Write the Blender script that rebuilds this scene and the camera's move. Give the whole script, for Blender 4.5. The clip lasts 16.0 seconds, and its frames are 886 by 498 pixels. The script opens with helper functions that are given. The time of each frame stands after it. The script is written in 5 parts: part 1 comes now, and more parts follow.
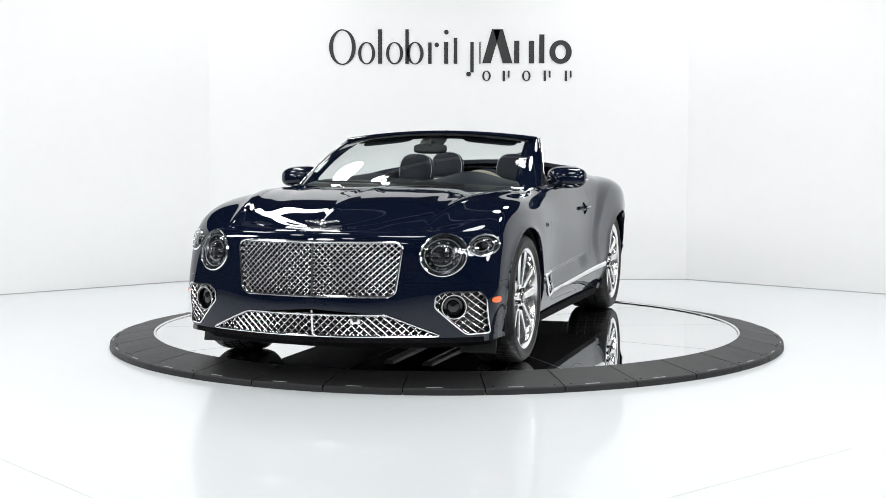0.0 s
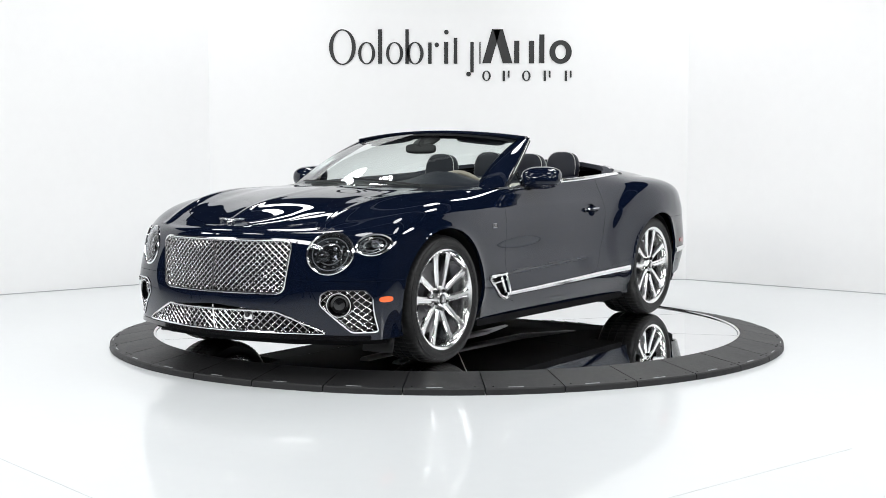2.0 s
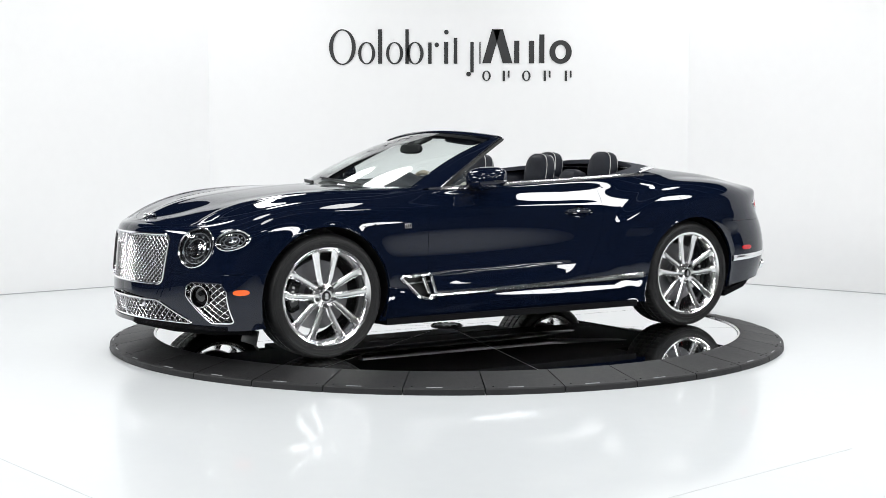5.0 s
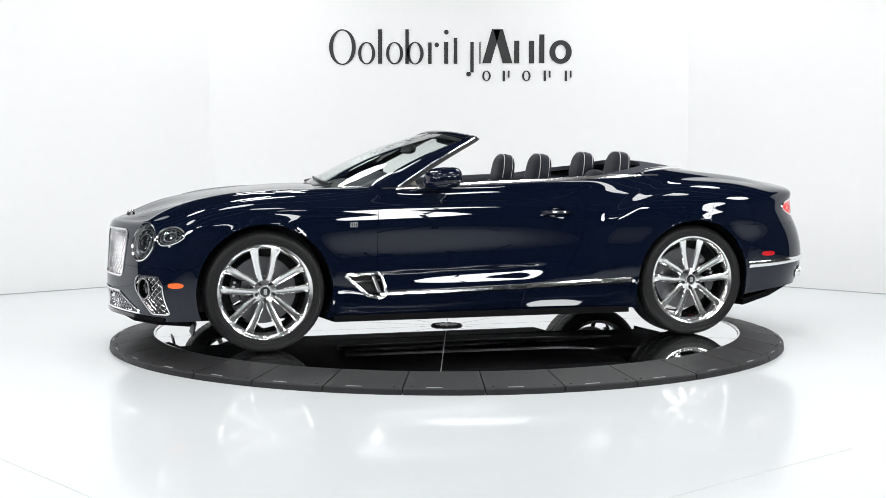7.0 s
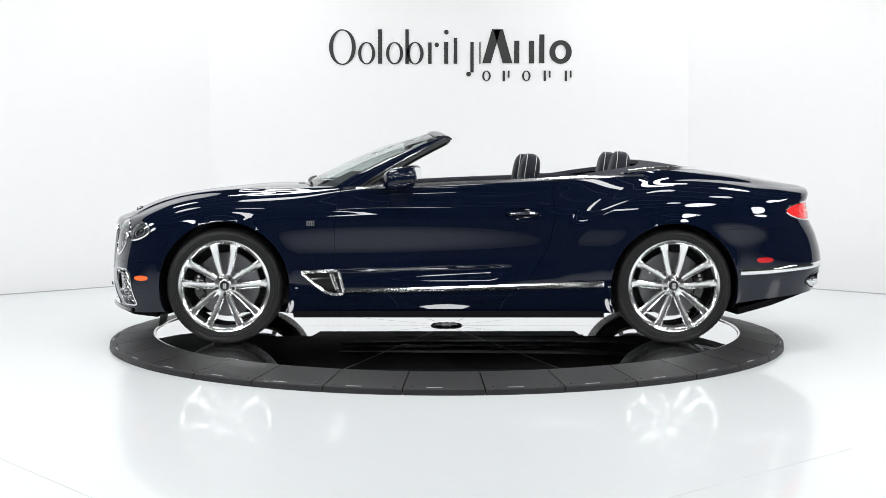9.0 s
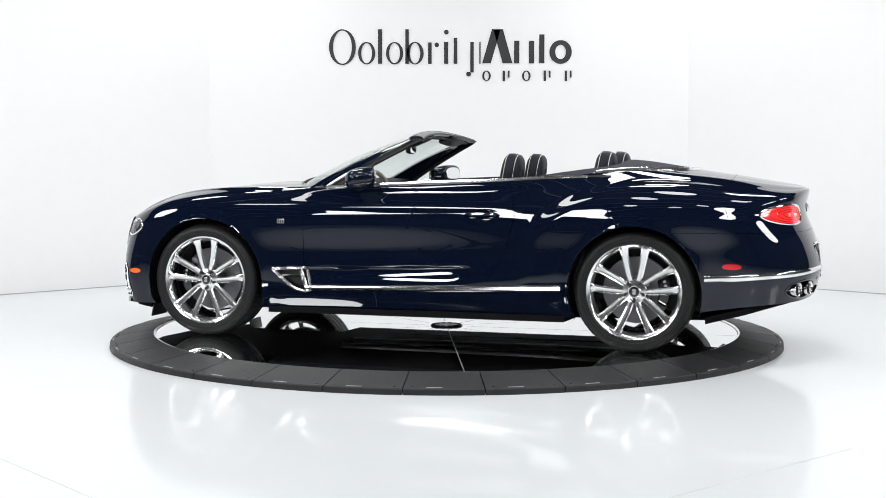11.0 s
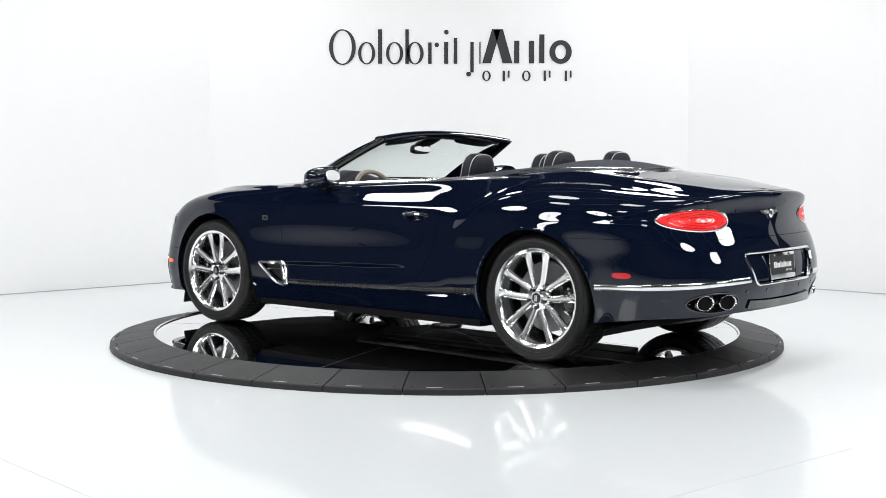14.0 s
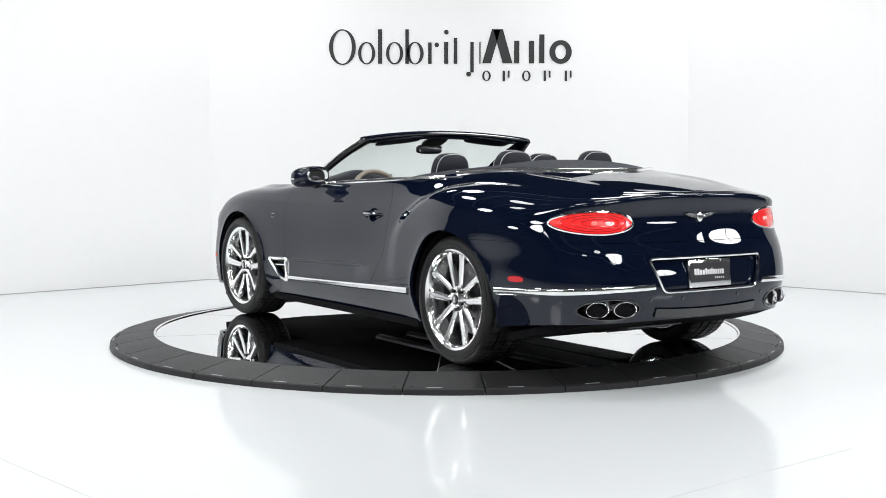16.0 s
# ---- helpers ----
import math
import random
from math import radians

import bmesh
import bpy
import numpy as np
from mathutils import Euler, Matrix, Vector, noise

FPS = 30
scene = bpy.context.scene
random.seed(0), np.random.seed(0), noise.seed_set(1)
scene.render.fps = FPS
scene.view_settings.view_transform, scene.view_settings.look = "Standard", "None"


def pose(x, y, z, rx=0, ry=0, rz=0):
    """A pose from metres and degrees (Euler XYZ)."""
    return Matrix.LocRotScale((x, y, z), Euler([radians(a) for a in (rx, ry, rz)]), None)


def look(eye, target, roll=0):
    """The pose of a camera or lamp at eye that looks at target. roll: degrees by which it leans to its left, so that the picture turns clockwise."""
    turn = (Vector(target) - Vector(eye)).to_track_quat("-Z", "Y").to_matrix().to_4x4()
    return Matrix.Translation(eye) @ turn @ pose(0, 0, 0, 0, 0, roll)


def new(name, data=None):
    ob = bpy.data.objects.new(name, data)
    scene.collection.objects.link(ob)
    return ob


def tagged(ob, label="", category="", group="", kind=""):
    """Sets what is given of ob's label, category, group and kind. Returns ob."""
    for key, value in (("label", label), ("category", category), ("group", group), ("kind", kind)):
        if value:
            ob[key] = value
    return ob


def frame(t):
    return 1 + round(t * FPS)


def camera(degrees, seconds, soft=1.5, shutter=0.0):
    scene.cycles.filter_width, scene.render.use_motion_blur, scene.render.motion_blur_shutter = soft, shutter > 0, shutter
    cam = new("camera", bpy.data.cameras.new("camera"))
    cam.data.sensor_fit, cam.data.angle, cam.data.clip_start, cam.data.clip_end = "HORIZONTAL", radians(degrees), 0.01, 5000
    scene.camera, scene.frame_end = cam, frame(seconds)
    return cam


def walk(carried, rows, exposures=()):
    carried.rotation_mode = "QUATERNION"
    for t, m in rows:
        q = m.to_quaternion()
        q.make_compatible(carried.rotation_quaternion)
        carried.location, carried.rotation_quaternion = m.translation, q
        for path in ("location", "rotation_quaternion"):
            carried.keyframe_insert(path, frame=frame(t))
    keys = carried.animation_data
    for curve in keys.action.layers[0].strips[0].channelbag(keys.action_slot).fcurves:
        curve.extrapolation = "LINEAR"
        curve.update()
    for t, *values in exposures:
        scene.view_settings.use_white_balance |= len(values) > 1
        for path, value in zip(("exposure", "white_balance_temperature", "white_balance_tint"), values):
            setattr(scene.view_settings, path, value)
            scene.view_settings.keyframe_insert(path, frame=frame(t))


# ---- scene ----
cam = camera(38.13, 16.0, soft=0.8)
walk(cam, [(0.0, pose(0, -9.005, 1.251, 85.946, 0, 0.16)), (16.0, pose(0, -9.005, 1.251, 85.946, 0, 0.16))],
     exposures=[(0.0, 0.0), (16.0, 0.0)])

# ---- light: a white-walled studio, lit by round and strip softboxes under a dark ceiling ----
world = bpy.data.worlds.new("studio_world")
world.use_nodes = True
world.node_tree.nodes["Background"].inputs[0].default_value = (0.9, 0.95, 1.0, 1)
world.node_tree.nodes["Background"].inputs[1].default_value = 0.15
scene.world = world

DISC = 0.07            # height of the turntable's mirror top over the floor
CEIL = 5.4


# ---- materials ----
def mat(name, color, rough=0.5, metal=0.0, coat=0.0, coat_rough=0.03, noise_scale=0.0, vary=0.0, bump=0.0, bump_scale=200.0,
        emit=0.0, emit_color=None, spec=0.5, rough_vary=0.0):
    """A principled material with variation at two scales and fine relief."""
    m = bpy.data.materials.new(name)
    m.use_nodes = True
    nt = m.node_tree
    b = nt.nodes["Principled BSDF"]
    b.inputs["Base Color"].default_value = (*color, 1)
    b.inputs["Roughness"].default_value = rough
    b.inputs["Metallic"].default_value = metal
    b.inputs["Coat Weight"].default_value = coat
    b.inputs["Coat Roughness"].default_value = coat_rough
    b.inputs["Specular IOR Level"].default_value = spec
    if emit:
        b.inputs["Emission Color"].default_value = (*(emit_color or color), 1)
        b.inputs["Emission Strength"].default_value = emit
    if vary or bump or rough_vary:
        tc = nt.nodes.new("ShaderNodeTexCoord")
    if vary or rough_vary:
        n1, n2 = nt.nodes.new("ShaderNodeTexNoise"), nt.nodes.new("ShaderNodeTexNoise")
        n1.inputs["Scale"].default_value, n1.inputs["Detail"].default_value = noise_scale, 5
        n2.inputs["Scale"].default_value, n2.inputs["Detail"].default_value = noise_scale * 14, 4
        mix = nt.nodes.new("ShaderNodeMath")
        mix.operation = "ADD"
        for n, k in ((n1, 0), (n2, 1)):
            nt.links.new(tc.outputs["Object"], n.inputs["Vector"])
            nt.links.new(n.outputs["Fac"], mix.inputs[k])
        if vary:
            ramp = nt.nodes.new("ShaderNodeMapRange")
            ramp.inputs[1].default_value, ramp.inputs[2].default_value = 0.6, 1.4
            ramp.inputs[3].default_value, ramp.inputs[4].default_value = 1 - vary, 1 + vary
            nt.links.new(mix.outputs[0], ramp.inputs[0])
            mul = nt.nodes.new("ShaderNodeVectorMath")
            mul.operation = "SCALE"
            mul.inputs[0].default_value = color
            nt.links.new(ramp.outputs[0], mul.inputs["Scale"])
            nt.links.new(mul.outputs[0], b.inputs["Base Color"])
        if rough_vary:
            rr = nt.nodes.new("ShaderNodeMapRange")
            rr.inputs[1].default_value, rr.inputs[2].default_value = 0.6, 1.4
            rr.inputs[3].default_value, rr.inputs[4].default_value = max(0.0, rough - rough_vary), rough + rough_vary
            nt.links.new(mix.outputs[0], rr.inputs[0])
            nt.links.new(rr.outputs[0], b.inputs["Roughness"])
    if bump:
        n3, bp = nt.nodes.new("ShaderNodeTexNoise"), nt.nodes.new("ShaderNodeBump")
        n3.inputs["Scale"].default_value, n3.inputs["Detail"].default_value = bump_scale, 3
        bp.inputs["Strength"].default_value, bp.inputs["Distance"].default_value = bump, 0.002
        nt.links.new(tc.outputs["Object"], n3.inputs["Vector"])
        nt.links.new(n3.outputs["Fac"], bp.inputs["Height"])
        nt.links.new(bp.outputs[0], b.inputs["Normal"])
    return m


def glass(name, color, rough=0.0, ior=1.45):
    m = bpy.data.materials.new(name)
    m.use_nodes = True
    b = m.node_tree.nodes["Principled BSDF"]
    b.inputs["Base Color"].default_value = (*color, 1)
    b.inputs["Transmission Weight"].default_value = 1.0
    b.inputs["Roughness"].default_value = rough
    b.inputs["IOR"].default_value = ior
    return m


WALL = mat("white_wall_paint", (0.84, 0.84, 0.84), 0.6, vary=0.012, noise_scale=0.7, bump=0.05, bump_scale=300)
FLOOR = mat("white_epoxy_floor", (0.745, 0.77, 0.78), 0.40, coat=0.55, coat_rough=0.065, vary=0.015, noise_scale=0.8, spec=0.2)
DARK = mat("dark_ceiling_paint", (0.02, 0.02, 0.022), 0.8, vary=0.2, noise_scale=1.0)
GREYWALL = mat("grey_wall_paint", (0.055, 0.055, 0.058), 0.7, vary=0.03, noise_scale=0.7)
MIRROR = mat("mirror_steel", (0.86, 0.87, 0.88), 0.015, 1.0, vary=0.02, noise_scale=1.5)
RUBBER = mat("black_rubber_tile", (0.016, 0.016, 0.017), 0.5, spec=0.4, vary=0.18, noise_scale=3.0, bump=0.25, bump_scale=500, rough_vary=0.06)
PAINT = mat("dark_sapphire_paint", (0.0027, 0.0055, 0.0160), 0.5, 0.0, coat=1.0, coat_rough=0.004, vary=0.15, noise_scale=300, spec=0.0)
CHROME = mat("polished_chrome", (0.86, 0.86, 0.87), 0.11, 1.0, vary=0.03, noise_scale=6, rough_vary=0.02)
RIM = mat("polished_alloy", (0.96, 0.96, 0.96), 0.19, 1.0, vary=0.05, noise_scale=9, rough_vary=0.03)
MESH = mat("bright_mesh_chrome", (0.72, 0.72, 0.73), 0.26, 1.0, vary=0.05, noise_scale=20)
JOINT = mat("pale_grey_joint", (0.40, 0.41, 0.42), 0.6, vary=0.05, noise_scale=4)
STEEL = mat("cast_steel", (0.2, 0.2, 0.21), 0.35, 1.0, vary=0.15, noise_scale=12)
TYRE = mat("tyre_rubber", (0.009, 0.009, 0.0094), 0.46, spec=0.35, vary=0.2, noise_scale=8, bump=0.3, bump_scale=260)
BLACK = mat("black_plastic", (0.008, 0.008, 0.009), 0.45, vary=0.2, noise_scale=10, bump=0.1)
TRAY = mat("matt_black_tray", (0.006, 0.006, 0.007), 0.9, spec=0.1, vary=0.3, noise_scale=5)
GLOSS = mat("gloss_black", (0.006, 0.006, 0.007), 0.1, coat=0.6, vary=0.1, noise_scale=10)
LEATHER = mat("navy_leather", (0.006, 0.008, 0.015), 0.5, spec=0.3, vary=0.2, noise_scale=14, bump=0.35, bump_scale=420)
CREAM = mat("linen_leather", (0.55, 0.52, 0.46), 0.45, vary=0.06, noise_scale=14, bump=0.3, bump_scale=420)
FABRIC = mat("blue_black_hood_fabric", (0.022, 0.025, 0.036), 0.85, vary=0.2, noise_scale=20, bump=0.5, bump_scale=900)
STITCH = mat("pale_stitching", (0.6, 0.6, 0.6), 0.7)
ORANGE = mat("amber_lens", (0.85, 0.13, 0.02), 0.15, coat=0.6, emit=0.25, emit_color=(0.9, 0.14, 0.02), vary=0.08, noise_scale=60)
RED = mat("red_lens", (0.66, 0.02, 0.02), 0.12, coat=0.8, emit=0.5, emit_color=(0.9, 0.03, 0.03), vary=0.45, noise_scale=45, bump=0.6, bump_scale=160)
REDMARK = mat("red_side_marker", (0.5, 0.01, 0.015), 0.15, coat=0.6, emit=0.1)
GLASS = glass("clear_windscreen_glass", (0.93, 0.97, 0.95))
LENS = glass("clear_lamp_lens", (0.9, 0.92, 0.94))
SEAM = mat("grey_seam", (0.55, 0.55, 0.56), 0.4, 0.6, vary=0.05, noise_scale=5)
INK = mat("black_vinyl", (0.018, 0.018, 0.019), 0.5, vary=0.05, noise_scale=5)
HUB = mat("brushed_steel", (0.55, 0.55, 0.56), 0.3, 1.0, vary=0.1, noise_scale=8)
LIGHTFACE = mat("softbox_fabric", (0.8, 0.8, 0.8), 0.9, emit=1.0, emit_color=(1, 1, 1))


# ---- mesh helpers ----
def obj(name, verts, faces, material, parent=None, label="", smooth=False, normals=None):
    me = bpy.data.meshes.new(name)
    me.from_pydata([tuple(v) for v in verts], [], faces)
    me.materials.append(material)
    if smooth:
        me.polygons.foreach_set("use_smooth", [True] * len(me.polygons))
    if normals is not None:
        me.normals_split_custom_set_from_vertices([tuple(n) for n in normals])
    me.update()
    ob = new(name, me)
    ob.parent = parent
    return tagged(ob, label) if label else ob


def part(name, bm, material, parent, label="", smooth=True, angle=35):
    me = bpy.data.meshes.new(name)
    bmesh.ops.recalc_face_normals(bm, faces=bm.faces)
    bm.to_mesh(me)
    bm.free()
    me.materials.append(material)
    if smooth:
        me.polygons.foreach_set("use_smooth", [True] * len(me.polygons))
        me.set_sharp_from_angle(angle=radians(angle))
    ob = new(name, me)
    ob.parent = parent
    return tagged(ob, label) if label else ob


def box(bm, size, m=None, bevel=0.0, segments=2):
    r = bmesh.ops.create_cube(bm, size=1.0, matrix=(m or Matrix()) @ Matrix.Diagonal((*size, 1)))
    if bevel:
        es = list({e for v in r["verts"] for e in v.link_edges})
        bmesh.ops.bevel(bm, geom=es, offset=bevel, segments=segments, affect="EDGES", profile=0.5)
    return bm


def cyl(bm, r1, r2, depth, m=None, seg=32, cap=True):
    bmesh.ops.create_cone(bm, cap_ends=cap, segments=seg, radius1=r1, radius2=r2, depth=depth, matrix=m or Matrix())
    return bm


def sweep(bm, pts, prof, closed=False, up=Vector((0, 0, 1)), scales=None):
    """Sweeps a closed profile (list of (a, b): sideways, up) along points."""
    pts = [Vector(p) for p in pts]
    n, rings = len(pts), []
    for i, p in enumerate(pts):
        a = pts[(i - 1) % n] if closed or i > 0 else p
        b = pts[(i + 1) % n] if closed or i < n - 1 else p
        t = (b - a).normalized()
        s = t.cross(up[i] if isinstance(up, list) else up)
        s = s.normalized() if s.length > 1e-6 else Vector((1, 0, 0))
        w = s.cross(t).normalized()
        k = scales[i] if scales else 1.0
        rings.append([bm.verts.new(p + s * (q[0] * k) + w * (q[1] * k)) for q in prof])
    m = len(prof)
    for i in range(n if closed else n - 1):
        r0, r1 = rings[i], rings[(i + 1) % n]
        for j in range(m):
            bm.faces.new((r0[j], r0[(j + 1) % m], r1[(j + 1) % m], r1[j]))
    if not closed:
        bm.faces.new(rings[0])
        bm.faces.new(rings[-1])
    return bm


def ring_prof(r, n=8, sx=1.0, sy=1.0):
    return [(r * sx * math.cos(2 * math.pi * i / n), r * sy * math.sin(2 * math.pi * i / n)) for i in range(n)]


def lathe(bm, prof, seg=64, m=None, close=False):
    """Turns a profile of (radius, height) about the y axis."""
    m = m or Matrix()
    rings = []
    for i in range(seg):
        a = 2 * math.pi * i / seg
        rings.append([bm.verts.new(m @ Vector((r * math.cos(a), h, r * math.sin(a)))) for r, h in prof])
    k = len(prof)
    for i in range(seg):
        p, q = rings[i], rings[(i + 1) % seg]
        for j in range(k if close else k - 1):
            bm.faces.new((p[j], p[(j + 1) % k], q[(j + 1) % k], q[j]))
    return bm


def superball(bm, size, m, n=0.55, nu=24, nv=16):
    """A rounded cushion-like solid."""
    f = lambda c: math.copysign(abs(c) ** n, c)
    rows = []
    for i in range(nv + 1):
        a = -math.pi / 2 + math.pi * i / nv
        rows.append([bm.verts.new(m @ Vector((size[0] / 2 * f(math.cos(a)) * f(math.cos(b)), size[1] / 2 * f(math.cos(a)) * f(math.sin(b)),
                                              size[2] / 2 * f(math.sin(a))))) for b in [2 * math.pi * j / nu for j in range(nu)]])
    for i in range(nv):
        for j in range(nu):
            bm.faces.new((rows[i][j], rows[i][(j + 1) % nu], rows[i + 1][(j + 1) % nu], rows[i + 1][j]))
    bmesh.ops.remove_doubles(bm, verts=bm.verts, dist=1e-5)
    return bm


def smoothstep(a, b, x):
    t = np.clip((x - a) / (b - a), 0, 1)
    return t * t * (3 - 2 * t)


# ---- room ----
def wall(name, a, b, h, t, material, label):
    """An upright wall from a to b, with thickness t away from the room."""
    a, b = Vector((*a, 0)), Vector((*b, 0))
    d = (b - a).normalized()
    n = Vector((-d.y, d.x, 0)) * t
    v = [a, b, b + n, a + n]
    v = v + [p + Vector((0, 0, h)) for p in v]
    f = [(0, 1, 2, 3), (4, 7, 6, 5), (0, 4, 5, 1), (1, 5, 6, 2), (2, 6, 7, 3), (3, 7, 4, 0)]
    return tagged(obj(name, v, f, material), label, "wall", kind="structure")


BACK = 4.18
TOP = 3.05             # height of the white booth walls; the dark hall rises above them
wall("wall_back", (-2.43, BACK), (2.47, BACK), TOP, 0.15, WALL, "plain white painted studio back wall")
wall("wall_left", (-6.15, 0.78), (-2.43, BACK), TOP, 0.15, WALL, "white painted studio wall set at an angle")
wall("wall_right", (2.47, BACK), (6.19, 0.78), TOP, 0.15, WALL, "white painted studio wall set at an angle")
wall("wall_side_left", (-8.2, -12), (-8.2, 2.0), TOP, 0.15, GREYWALL, "grey studio side wall")
wall("wall_side_right", (8.2, 2.0), (8.2, -12), TOP, 0.15, GREYWALL, "grey studio side wall")
wall("wall_front", (8.2, -12), (-8.2, -12), TOP, 0.15, GREYWALL, "grey wall closing the studio behind")
wall("hall_wall_north", (-9.5, 6.5), (9.5, 6.5), CEIL, 0.2, DARK, "dark hall wall")
wall("hall_wall_south", (9.5, -14), (-9.5, -14), CEIL, 0.2, DARK, "dark hall wall")
wall("hall_wall_west", (-9.5, -14), (-9.5, 6.5), CEIL, 0.2, DARK, "dark hall wall")
wall("hall_wall_east", (9.5, 6.5), (9.5, -14), CEIL, 0.2, DARK, "dark hall wall")
for k, (a, b) in enumerate((((-6.12, 0.81), (-2.43, BACK - .001)), ((-2.43, BACK - .001), (2.47, BACK - .001)), ((2.47, BACK - .001), (6.16, 0.81)))):
    d = (Vector((*b, 0)) - Vector((*a, 0))).normalized()
    nn = Vector((d.y, -d.x, 0)) * 0.006
    q = [Vector((*a, 0)), Vector((*b, 0)), Vector((*b, 0)) + nn, Vector((*a, 0)) + nn]
    tagged(obj("baseboard_%d" % (k + 1), q + [p + Vector((0, 0, 0.007)) for p in q], [(3, 2, 1, 0), (4, 5, 6, 7), (0, 1, 5, 4), (1, 2, 6, 5), (2, 3, 7, 6), (3, 0, 4, 7)], JOINT),
           "thin grey joint strip at the foot of the wall", "baseboard", kind="structure")
slab = [(-9.7, -14.2), (9.7, -14.2), (9.7, 6.7), (-9.7, 6.7)]
SIDES = [(0, 1, 2, 3), (7, 6, 5, 4), (0, 4, 5, 1), (1, 5, 6, 2), (2, 6, 7, 3), (3, 7, 4, 0)]
tagged(obj("floor", [(x, y, 0) for x, y in slab] + [(x, y, -.2) for x, y in slab], SIDES, FLOOR), "glossy white epoxy studio floor", "floor", kind="structure")
tagged(obj("ceiling", [(x, y, CEIL + .2) for x, y in slab] + [(x, y, CEIL) for x, y in slab], SIDES, DARK), "dark painted hall ceiling", "ceiling", kind="structure")

PALEJOINT = mat("pale_floor_joint", (0.55, 0.57, 0.58), 0.5, vary=0.1, noise_scale=6)
for k, (a, b) in enumerate((((-2.0, -3.58), (-0.9, -4.81)), ((0.6, -4.54), (1.75, -3.54)))):
    bm = bmesh.new()
    sweep(bm, [(*a, 0.0004), (*b, 0.0004)], [(-.003, -.001), (.003, -.001), (.002, .0006), (-.002, .0006)])
    tagged(part("floor_joint_%d" % (k + 1), bm, PALEJOINT, None, "faint pale joint in the epoxy floor"), category="joint", kind="structure")


def light_stand(x, y, h):
    """A tripod under a softbox."""
    root = tagged(new("light_stand"), "black tripod light stand on the white floor", "light stand", "light stands")
    root.matrix_basis = pose(x, y, 0, 0, 0, 20)
    bm = bmesh.new()
    cyl(bm, 0.018, 0.014, h - 0.12, pose(0, 0, 0.12 + (h - 0.12) / 2), 12)
    part("pole", bm, BLACK, root)
    for k in range(3):
        a = 2 * math.pi * k / 3
        bm = bmesh.new()
        sweep(bm, [(0.02 * math.cos(a), 0.02 * math.sin(a), 0.85), (0.55 * math.cos(a), 0.55 * math.sin(a), 0.012)], ring_prof(0.012, 8), False)
        part("leg", bm, BLACK, root)
        bm = bmesh.new()
        sweep(bm, [(0.02 * math.cos(a), 0.02 * math.sin(a), 0.35), (0.30 * math.cos(a), 0.30 * math.sin(a), 0.41)], ring_prof(0.008, 6), False)
        part("brace", bm, BLACK, root)
    return root


def softbox(x, y, z, sx, sy, power, target=None, shape="ELLIPSE", stand=False):
    """A hanging studio light: a housing with a rim, and an area lamp in its face."""
    root = tagged(new("studio_light"), "black studio softbox on a tripod stand" if stand else "black studio softbox hanging under the dark ceiling", "studio light", "studio lights")
    root.matrix_world = look((x, y, z), target or (x, y, 0))
    bm = bmesh.new()
    n = 40 if shape == "ELLIPSE" else 4
    off = 0 if n == 40 else math.pi / 4
    k = 1.0 if n == 40 else math.sqrt(2)
    prof = [(1.0, 0.0), (1.04, 0.0), (1.04, 0.10), (0.3, 0.25), (0.0, 0.25)]
    rings = [[bm.verts.new((sx / 2 * k * r * math.cos(2 * math.pi * i / n + off), sy / 2 * k * r * math.sin(2 * math.pi * i / n + off), h + 0.004)) for i in range(n)] for r, h in prof]
    for a, b in zip(rings, rings[1:]):
        for i in range(n):
            bm.faces.new((a[i], a[(i + 1) % n], b[(i + 1) % n], b[i]))
    part("housing", bm, BLACK, root)
    bm = bmesh.new()
    if stand:
        light_stand(x, y, z - 0.02)
    up = root.matrix_world.to_3x3().inverted() @ Vector((0, 0, CEIL - (root.matrix_world @ Vector((0, 0, 0.2))).z))
    sweep(bm, [Vector((0, 0, 0.2)), up + Vector((0, 0, 0.2))], ring_prof(0.02), False, Vector((1, 0.1, 0)))
    if stand:
        bm.free()
    else:
        part("hanging_rod", bm, BLACK, root)
    la = bpy.data.lights.new("softbox_lamp", "AREA")
    la.shape, la.size, la.size_y, la.energy = shape, sx, sy, power
    la.color = (0.985, 0.995, 1.0)
    lo = new("softbox_lamp", la)
    lo.parent = root
    return root


P = 36.6
for (x, y) in ((-1.5, -1.6), (1.5, -1.6), (-1.6, 1.7), (1.6, 1.7), (0.0, -3.8), (-3.4, 0.6), (3.4, 0.6), (-3.6, -3.0), (3.6, -3.0)):
    softbox(x, y, 4.3, 0.95, 0.95, P)
for x in (-1, 1):
    softbox(3.2 * x, -5.6, 2.95, 1.4, 0.8, P * 2.0, (0.4 * x, 0, 0.9), "ELLIPSE", True)
    softbox(5.4 * x, -1.6, 3.0, 1.3, 0.7, P * 1.5, (0, 0, 0.8), "ELLIPSE", True)
    softbox(6.6 * x, -4.4, 2.65, 1.4, 0.7, P * 1.5, (0, 0, 0.8), "ELLIPSE", True)
for (x, y) in ((-2.2, -7.2), (2.2, -7.2), (0.0, -9.6), (-5.2, -9.0), (5.2, -9.0)):
    softbox(x, y, 4.4, 0.9, 0.9, P * 0.95)
for x in (-2.2, 2.2):
    softbox(x, 3.4, 4.3, 0.8, 0.8, P * 0.8, (x * 0.9, 2.8, 0))


for k in range(7):
    bm = bmesh.new()
    box(bm, (18.9, 0.12, 0.18), pose(0, -11.5 + 2.4 * k, CEIL - 0.09), 0.01)
    tagged(part("ceiling_beam_%d" % (k + 1), bm, SEAM, None, "grey steel ceiling beam"), category="beam", kind="structure")


